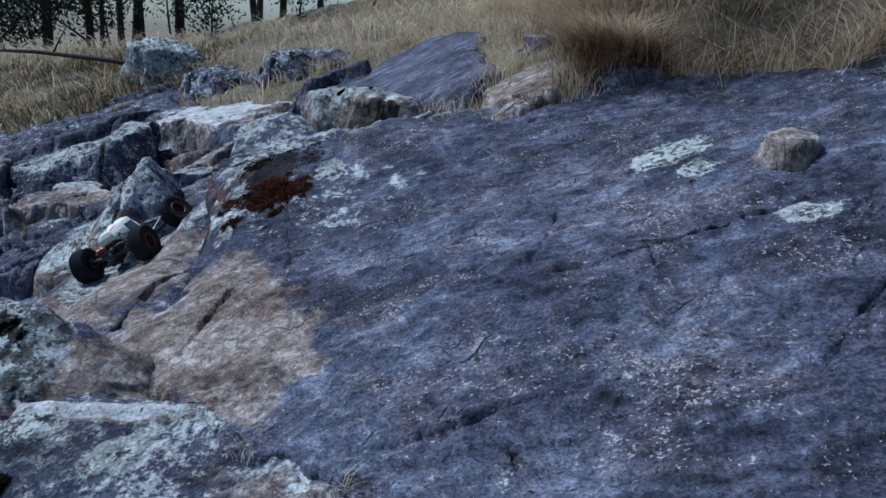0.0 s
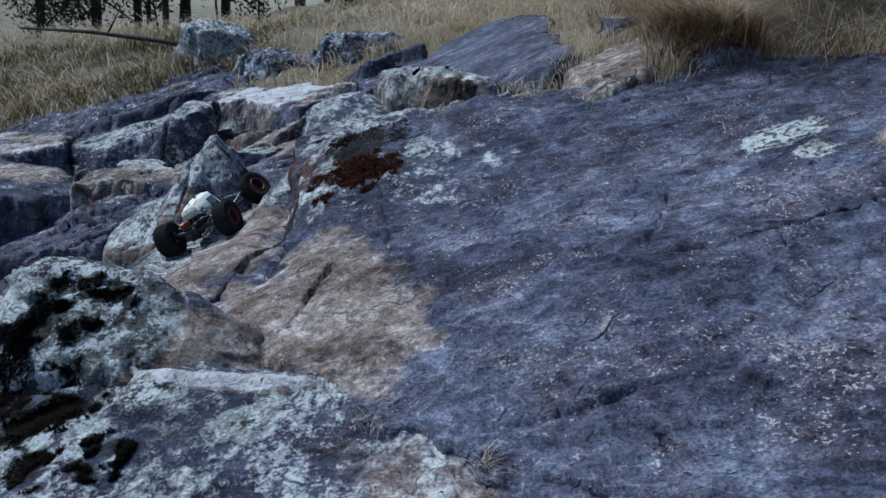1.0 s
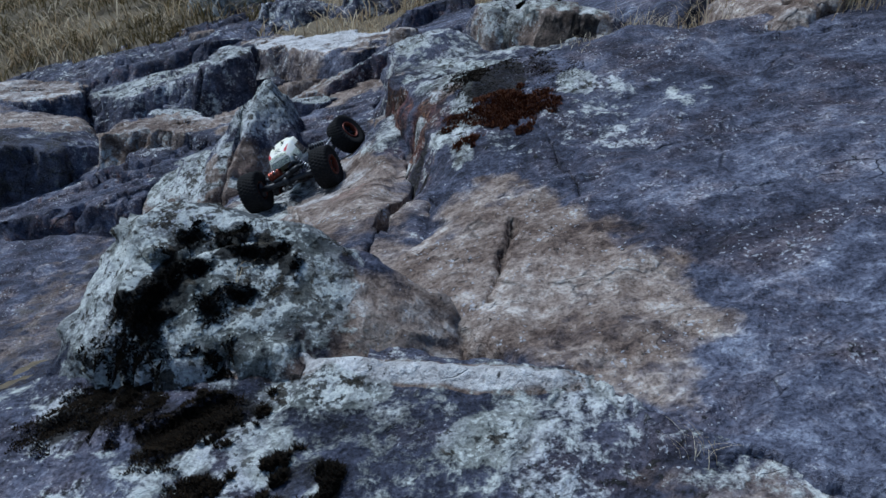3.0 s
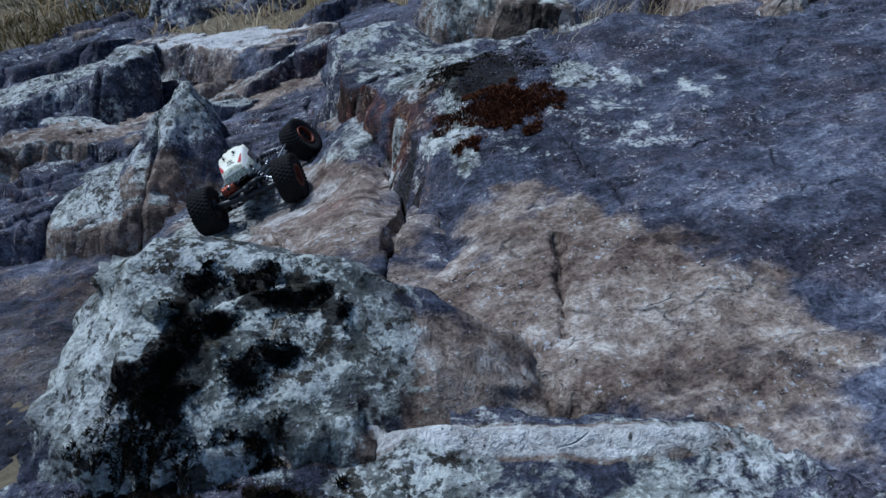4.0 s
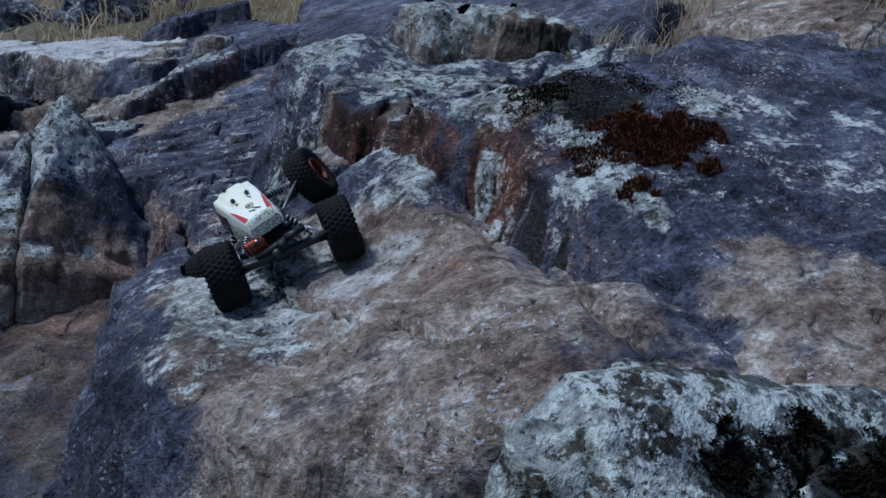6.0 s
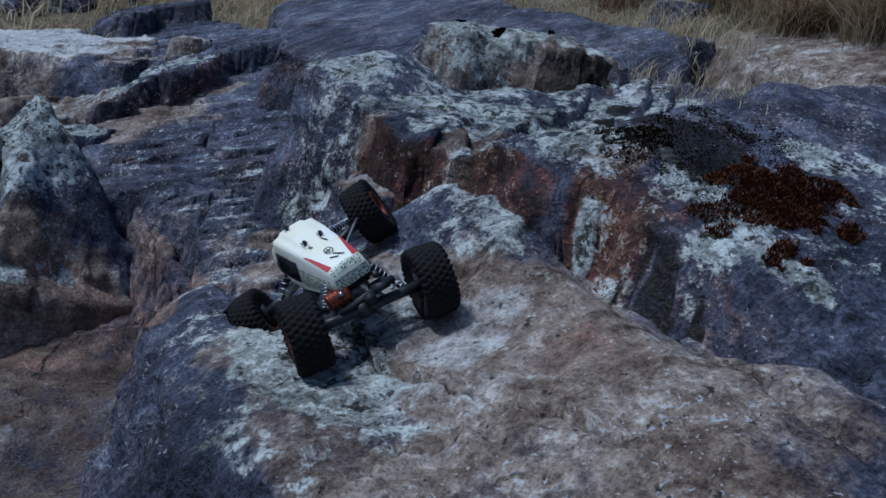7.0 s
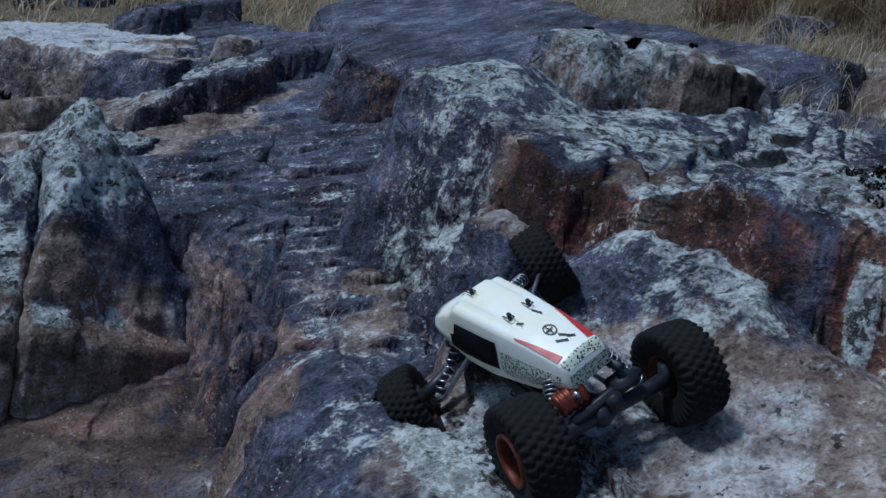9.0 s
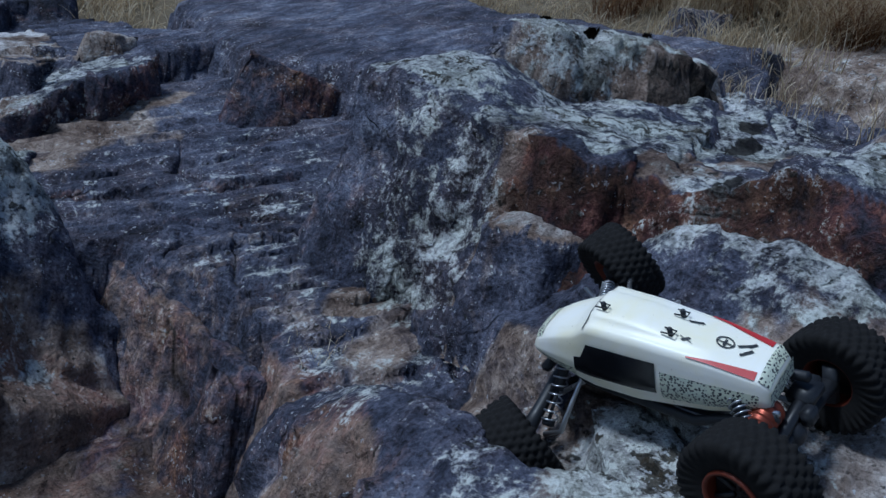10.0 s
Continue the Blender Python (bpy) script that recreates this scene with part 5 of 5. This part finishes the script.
def scatter(count, where, sizes, width, mat, name, label, bend=(0.8, 1.6), downhill=0.35, on_soil=True, clump=0.0, kind="stuff", category="grass"):
    """Blades over a field. where: a function that draws places x, y."""
    xs, ys = where(count)
    base, keep = [], []
    soils = ground_height(xs, ys)
    for i, (x, y, soil) in enumerate(zip(xs, ys, soils)):
        z, _ = surface(x, y)
        if (abs(z - soil) < 0.03) == on_soil:
            base.append((x, y, z - 0.004))
            keep.append(i)
    if not base:
        return None
    base = np.array(base)
    n = len(base)
    a = RNG.random(n) * math.tau
    lean = np.stack([np.cos(a) - downhill, np.sin(a) - downhill, np.zeros(n)], -1)
    lean /= np.maximum(np.linalg.norm(lean, axis=1), 0.05)[:, None]
    tall = 0.65 + 0.55 * np.clip(fbm(base[:, 0], base[:, 1], 0, 2.5, 3, 91) + 0.3, 0, 1.5)
    length = (sizes[0] + (sizes[1] - sizes[0]) * RNG.random(n)) * tall
    ob = new(name, blades_mesh(name, base, lean, length, np.full(n, width), mat, bend[0] + (bend[1] - bend[0]) * 0.5))
    tagged(ob, label, category, kind=kind)
    return ob


def field(x0, x1, y0, y1, clumps, spread_by, keep=None):
    def draw(count):
        cx, cy = RNG.uniform(x0, x1, clumps), RNG.uniform(y0, y1, clumps)
        if keep is not None:
            ok = keep(cx, cy)
            cx, cy = cx[ok], cy[ok]
        k = RNG.integers(0, len(cx), count)
        return cx[k] + RNG.normal(0, spread_by, count), cy[k] + RNG.normal(0, spread_by, count)
    return draw


scatter(26000, field(0.0, 3.2, 1.5, 5.0, 420, 0.05, lambda x, y: ((y - 2.6) * 0.72 + (x - 0.45) * 0.62 > -0.05) & ((x > 0.62) | (y > 4.5))), (0.10, 0.30), 0.0035, STRAW, "dry_grass", "thick dry straw-coloured grass on the bank above the rock")
scatter(2600, field(-0.1, 0.7, 3.0, 4.7, 70, 0.05), (0.05, 0.15), 0.003, STRAW, "dry_grass", "short sparse straw grass between the bank rocks")
scatter(9000, field(-1.6, 0.9, 5.0, 7.5, 220, 0.07), (0.10, 0.26), 0.005, STRAW, "dry_grass", "dry straw grass on the turf above the ledges")
scatter(16000, field(-9, 6, 6.5, 13, 900, 0.14), (0.15, 0.38), 0.011, STRAW, "dry_grass", "dry straw grass over the crest of the hill")
scatter(16000, field(-9, -2.2, 3.5, 9, 800, 0.12), (0.12, 0.32), 0.010, OLIVE, "olive_grass", "olive and brown grass beside the outcrop")
scatter(5000, field(0.8, 3.2, 2.0, 4.5, 120, 0.07), (0.10, 0.22), 0.004, OLIVE, "olive_grass", "olive grass and weeds among the straw")


def oval(cx, cy, rx, ry, turn=0.0, ragged=0.5, seed=1):
    c, s = math.cos(radians(turn)), math.sin(radians(turn))

    def draw(count):
        u, v = RNG.uniform(-1, 1, count * 3), RNG.uniform(-1, 1, count * 3)
        x, y = cx + u * rx * c - v * ry * s, cy + u * rx * s + v * ry * c
        ok = 1 - np.hypot(u, v) + ragged * fbm(x, y, 0, 22, 3, seed) > 0.25
        return x[ok][:count], y[ok][:count]
    return draw


def moss(name, mat, label, ovals, count, sizes, width):
    for i, o in enumerate(ovals):
        scatter(count, oval(*o, seed=i + 3), sizes, width, mat, name, label, (0.3, 0.8), 0.0, False, 0, "stuff", "moss")


moss("brown_moss", MOSS_BROWN, "mat of rust-brown moss on the rock", [(-0.525, 2.275, 0.125, 0.120, 10, 0.5), (-0.50, 2.30, 0.13, 0.10, 0, 0.4)], 7000, (0.008, 0.022), 0.0035)
moss("brown_moss", MOSS_DARK, "thin dark moss on the rock", [(-0.52, 2.47, 0.15, 0.15, 0, 0.7), (-0.40, 2.42, 0.10, 0.10, 0, 0.7), (-0.60, 2.50, 0.06, 0.10, 0, 0.6), (-0.56, 2.38, 0.10, 0.07, 0, 0.7)], 5500, (0.004, 0.011), 0.004)


def cushions(ovals, label):
    """Cushions of short blades, as many as their area asks for."""
    for i, (cx, cy, rx, ry, turn) in enumerate(ovals):
        around = [(cx + rx * u, cy + ry * v, 0.75 * rx, 0.75 * ry) for u, v in ((0.45, 0.3), (-0.5, 0.1), (0.1, -0.45), (-0.1, 0.35))]
        for k in range(5):
            a = RNG.random() * math.tau
            around.append((cx + 1.25 * rx * math.cos(a), cy + 1.25 * ry * math.sin(a), (0.12 + 0.2 * RNG.random()) * rx, (0.12 + 0.2 * RNG.random()) * ry))

        def clump(count, around=around, turn=turn, i=i):
            got = [oval(*o, turn, 1.3, seed=i + 3)(max(20, int(count * o[2] * o[3] / (rx * ry)))) for o in around]
            return np.concatenate([g[0] for g in got]), np.concatenate([g[1] for g in got])
        scatter(int(200 + 2000000 * rx * ry), clump, (0.004, 0.013), 0.0032, MOSS_DARK, "black_moss", label, (0.3, 0.8), 0.0, False, 0, "stuff", "moss")


cushions(RIDGE_MOSS, "cushion of black moss on the lichen rock")
cushions(RIDGE_SPECKS, "thin black moss on the lichen rock")
cushions(RIM_MOSS, "cushion of black moss on the rim rock")
cushions(BOULDER_MOSS, "black moss on the speckled boulder")


def tuft(x, y, count, sizes, width, label, mat=None, spread_by=0.012):
    z, _ = surface(x, y)
    px, py = RNG.normal(x, spread_by, count), RNG.normal(y, spread_by, count)
    base = np.stack([px, py, np.array([surface(a, b)[0] for a, b in zip(px, py)]) - 0.003], -1)
    a = RNG.random(count) * math.tau
    lean = np.stack([np.cos(a), np.sin(a), np.zeros(count)], -1)
    length = RNG.uniform(*sizes, count)
    tagged(new("grass_tuft", blades_mesh("grass_tuft", base, lean, length, np.full(count, width), mat or STRAW, 0.9)), label, "grass tuft", "grass tufts", "stuff")


tuft(-0.30, 1.19, 16, (0.02, 0.055), 0.0012, "small wiry tuft of dry grass in a crack")
tuft(-0.12, 1.07, 30, (0.02, 0.06), 0.0016, "small dry grass tuft in a crack of the rock")
tuft(-0.92, 1.46, 2, (0.07, 0.09), 0.0012, "single dry grass stalk on the mossy rock", None, 0.002)
for tx, ty, many in ((0.16, 3.06, 60), (0.22, 3.20, 90), (0.30, 3.42, 120), (0.12, 2.86, 40), (0.42, 2.60, 150), (0.50, 2.72, 160), (0.36, 3.62, 120)):
    tuft(tx, ty, many, (0.06, 0.18), 0.0024, "drooping dry grass tuft over the pale rock", None, 0.045)
tuft(0.02, 3.05, 50, (0.05, 0.12), 0.0020, "thin dry grass tuft on the slab", None, 0.04)
tuft(-0.03, 3.18, 50, (0.05, 0.12), 0.0020, "thin dry grass tuft on the slab", None, 0.04)
tuft(-0.28, 2.62, 60, (0.02, 0.05), 0.0016, "short dry grass in a seam of the slab", None, 0.04)
tuft(-1.06, 3.22, 40, (0.015, 0.04), 0.0014, "dry leaves and grass in a crevice", None, 0.03)


RUSSET = blade_material("russet_grass", [(0.045, 0.020, 0.012), (0.17, 0.085, 0.045), (0.36, 0.24, 0.13)], 0.85, True)


def tussock(x, y, count, sizes, mat, label):
    """A brushy clump whose long blades bend over in all directions, most of them downhill."""
    xs, ys = RNG.normal(x, 0.05, count), RNG.normal(y, 0.05, count)
    base = np.array([(a, b, surface(a, b)[0] - 0.01) for a, b in zip(xs, ys)])
    turn = RNG.random(count) * math.tau
    lean = np.stack([np.cos(turn) - 0.45, np.sin(turn) - 0.75, np.zeros(count)], -1)
    lean /= np.maximum(np.linalg.norm(lean, axis=1), 0.1)[:, None]
    ob = new("grass_tussock", blades_mesh("grass_tussock", base, lean, RNG.uniform(*sizes, count), RNG.uniform(0.0014, 0.0032, count), mat, 1.25))
    tagged(ob, label, "grass tussock", "tussocks along the bank", "stuff")


bank_line = [(0.42, 3.90), (0.58, 3.40), (0.52, 2.90), (0.52, 2.68), (0.66, 2.64), (0.90, 2.50), (1.25, 2.31), (1.70, 2.08), (2.30, 1.66)]
for (ax, ay), (bx, by) in zip(bank_line, bank_line[1:]):
    for k in range(9):
        s = RNG.random()
        back = abs(RNG.normal(0.0, 0.22))
        mat, label = [(STRAW, "drooping tussock of pale straw grass"), (STRAW, "drooping tussock of pale straw grass"), (RUSSET, "drooping tussock of russet dry fern and grass")][k % 3]
        tussock(ax + (bx - ax) * s + 0.35 * back, ay + (by - ay) * s + 0.75 * back, 170, (0.10, 0.30), mat, label)


def bark_material():
    m, nt, bsdf = material("dark_bark")
    vec = node(nt, "ShaderNodeTexCoord").outputs["Object"]
    n = noise_tex(nt, node(nt, "ShaderNodeMapping", {"Vector": vec, "Scale": (14, 14, 3)}).outputs[0], 1.0, 6, 0.7)
    nt.links.new(ramp(nt, n, [(0.3, (0.012, 0.010, 0.010)), (0.7, (0.060, 0.048, 0.042))]), bsdf.inputs["Base Color"])
    bsdf.inputs["Roughness"].default_value = 0.95
    b = node(nt, "ShaderNodeBump", {"Height": n, "Strength": 0.8, "Distance": 0.03})
    nt.links.new(b.outputs[0], bsdf.inputs["Normal"])
    return m


BARK = bark_material()
LEAF = blade_material("dark_leaves", [(0.014, 0.020, 0.014), (0.034, 0.046, 0.030), (0.065, 0.078, 0.050)])


def leaf_cloud(name, centres, spread_by, count, size, parent, label):
    """Many small leaf quads around branch ends."""
    k = RNG.integers(0, len(centres), count)
    c = np.array(centres)[k] + RNG.normal(0, spread_by, (count, 3))
    u = RNG.normal(0, 1, (count, 3))
    u /= np.linalg.norm(u, axis=1)[:, None]
    w = np.cross(u, RNG.normal(0, 1, (count, 3)))
    w /= np.linalg.norm(w, axis=1)[:, None]
    s = (size * RNG.uniform(0.6, 1.4, count))[:, None]
    co = np.stack([c - u * s, c - w * s * 0.35, c + u * s, c + w * s * 0.35], 1).reshape(-1, 3)
    me = bpy.data.meshes.new(name)
    me.from_pydata(co.tolist(), [], (np.arange(count)[:, None] * 4 + np.arange(4)).tolist())
    me.materials.append(LEAF)
    ob = new(name, me)
    ob.parent = parent
    if label:
        ob["label"] = label
    return ob


def tree(x, y, high, girth, leafy, low, name="tree", label="slender dark tree with sparse crown behind the crest"):
    z = float(ground_height(np.array(x), np.array(y)))
    ob = new(name, None)
    ob.location = (x, y, z - 0.1)
    tagged(ob, label, "tree" if name == "tree" else "shrub", "trees on the crest" if name == "tree" else "shrubs on the crest")
    girth *= 0.75
    lean = RNG.normal(0, 0.03, 2)
    bm = bmesh.new()
    pts = [Vector((lean[0] * high * s + 0.04 * math.sin(5 * s + x), lean[1] * high * s, high * s)) for s in np.linspace(0, 1, 9)]
    tube(bm, pts, [girth * (1 - 0.85 * s) for s in np.linspace(0, 1, 9)], 9)
    part("trunk", bm, BARK, ob)
    tips = []
    for i in range(9 if name == "tree" else 12):
        s = low + (0.97 - low) * RNG.random()
        p = Vector((lean[0] * high * s, lean[1] * high * s, high * s))
        a, reach = RNG.random() * math.tau, high * (0.16 + 0.12 * RNG.random()) * (1.15 - 0.6 * s) * (1 if name == "tree" else 2.0)
        d = Vector((math.cos(a), math.sin(a), 0.5 + 0.5 * RNG.random()))
        q = [p, p + d * reach * 0.5 + Vector((0, 0, 0.02)), p + d * reach + Vector((0, 0, 0.1 * reach))]
        bm = bmesh.new()
        tube(bm, q, [girth * 0.3, girth * 0.18, girth * 0.06], 5)
        part("limb", bm, BARK, ob)
        tips += [tuple(q[1]), tuple(q[2]), tuple(q[2])]
    leaf_cloud("crown", tips, high * (0.05 if name == "tree" else 0.12), int(1.8 * leafy), 0.055 if name == "tree" else 0.04, ob, "")
    return ob


for x, y, high, girth, leafy, low in [(-8.2, 14.5, 6.0, 0.10, 900, 0.2), (-7.6, 13.5, 4.5, 0.09, 1500, 0.05), (-6.9, 14.0, 7.0, 0.13, 500, 0.4), (-6.6, 15.5, 6.0, 0.07, 300, 0.4), (-6.0, 13.6, 5.0, 0.10, 1600, 0.05), (-5.5, 14.5, 7.0, 0.12, 900, 0.15),
                                      (-5.2, 13.4, 6.5, 0.11, 700, 0.2), (-4.65, 14.0, 7.0, 0.12, 500, 0.3), (-3.9, 16.5, 6.0, 0.10, 900, 0.1), (-3.0, 15.0, 6.0, 0.09, 700, 0.2), (-2.6, 17.0, 6.5, 0.10, 800, 0.2), (-1.2, 19.0, 6.0, 0.1, 800, 0.2),
                                      (-9.6, 13.5, 6.0, 0.12, 1400, 0.1), (-10.8, 12.5, 6.0, 0.12, 1500, 0.1), (-7.2, 18.0, 7.0, 0.11, 1000, 0.1), (-4.4, 19.0, 7.0, 0.11, 1000, 0.1)]:
    tree(x, y, high, girth, leafy, low)
for x, y, high, leafy in [(-4.3, 12.6, 1.7, 1700), (-3.5, 12.2, 1.4, 1400), (-7.0, 12.2, 1.5, 1900), (-6.0, 12.0, 1.5, 1900), (-2.2, 12.5, 1.0, 250), (-1.0, 11.5, 0.8, 120), (-8.4, 11.8, 1.7, 2000), (-5.2, 12.4, 1.4, 1500)]:
    tree(x, y, high, 0.03, leafy, 0.1, "shrub", "dark leafy shrub at the edge of the wood")

bm = bmesh.new()
zb = float(ground_height(np.array(-3.4), np.array(8.2)))
tube(bm, [(-5.0, 8.3, zb + 0.16), (-4.2, 8.2, zb + 0.17), (-3.4, 8.1, zb + 0.13), (-2.7, 8.0, zb + 0.06)], [0.012, 0.020, 0.024, 0.026], 7)
tube(bm, [(-4.0, 8.18, zb + 0.17), (-3.9, 8.3, zb + 0.45)], [0.012, 0.004], 6)
branch = part("fallen_branch", bm, BARK, None)
tagged(branch, "fallen grey branch lying across the grass", "branch")
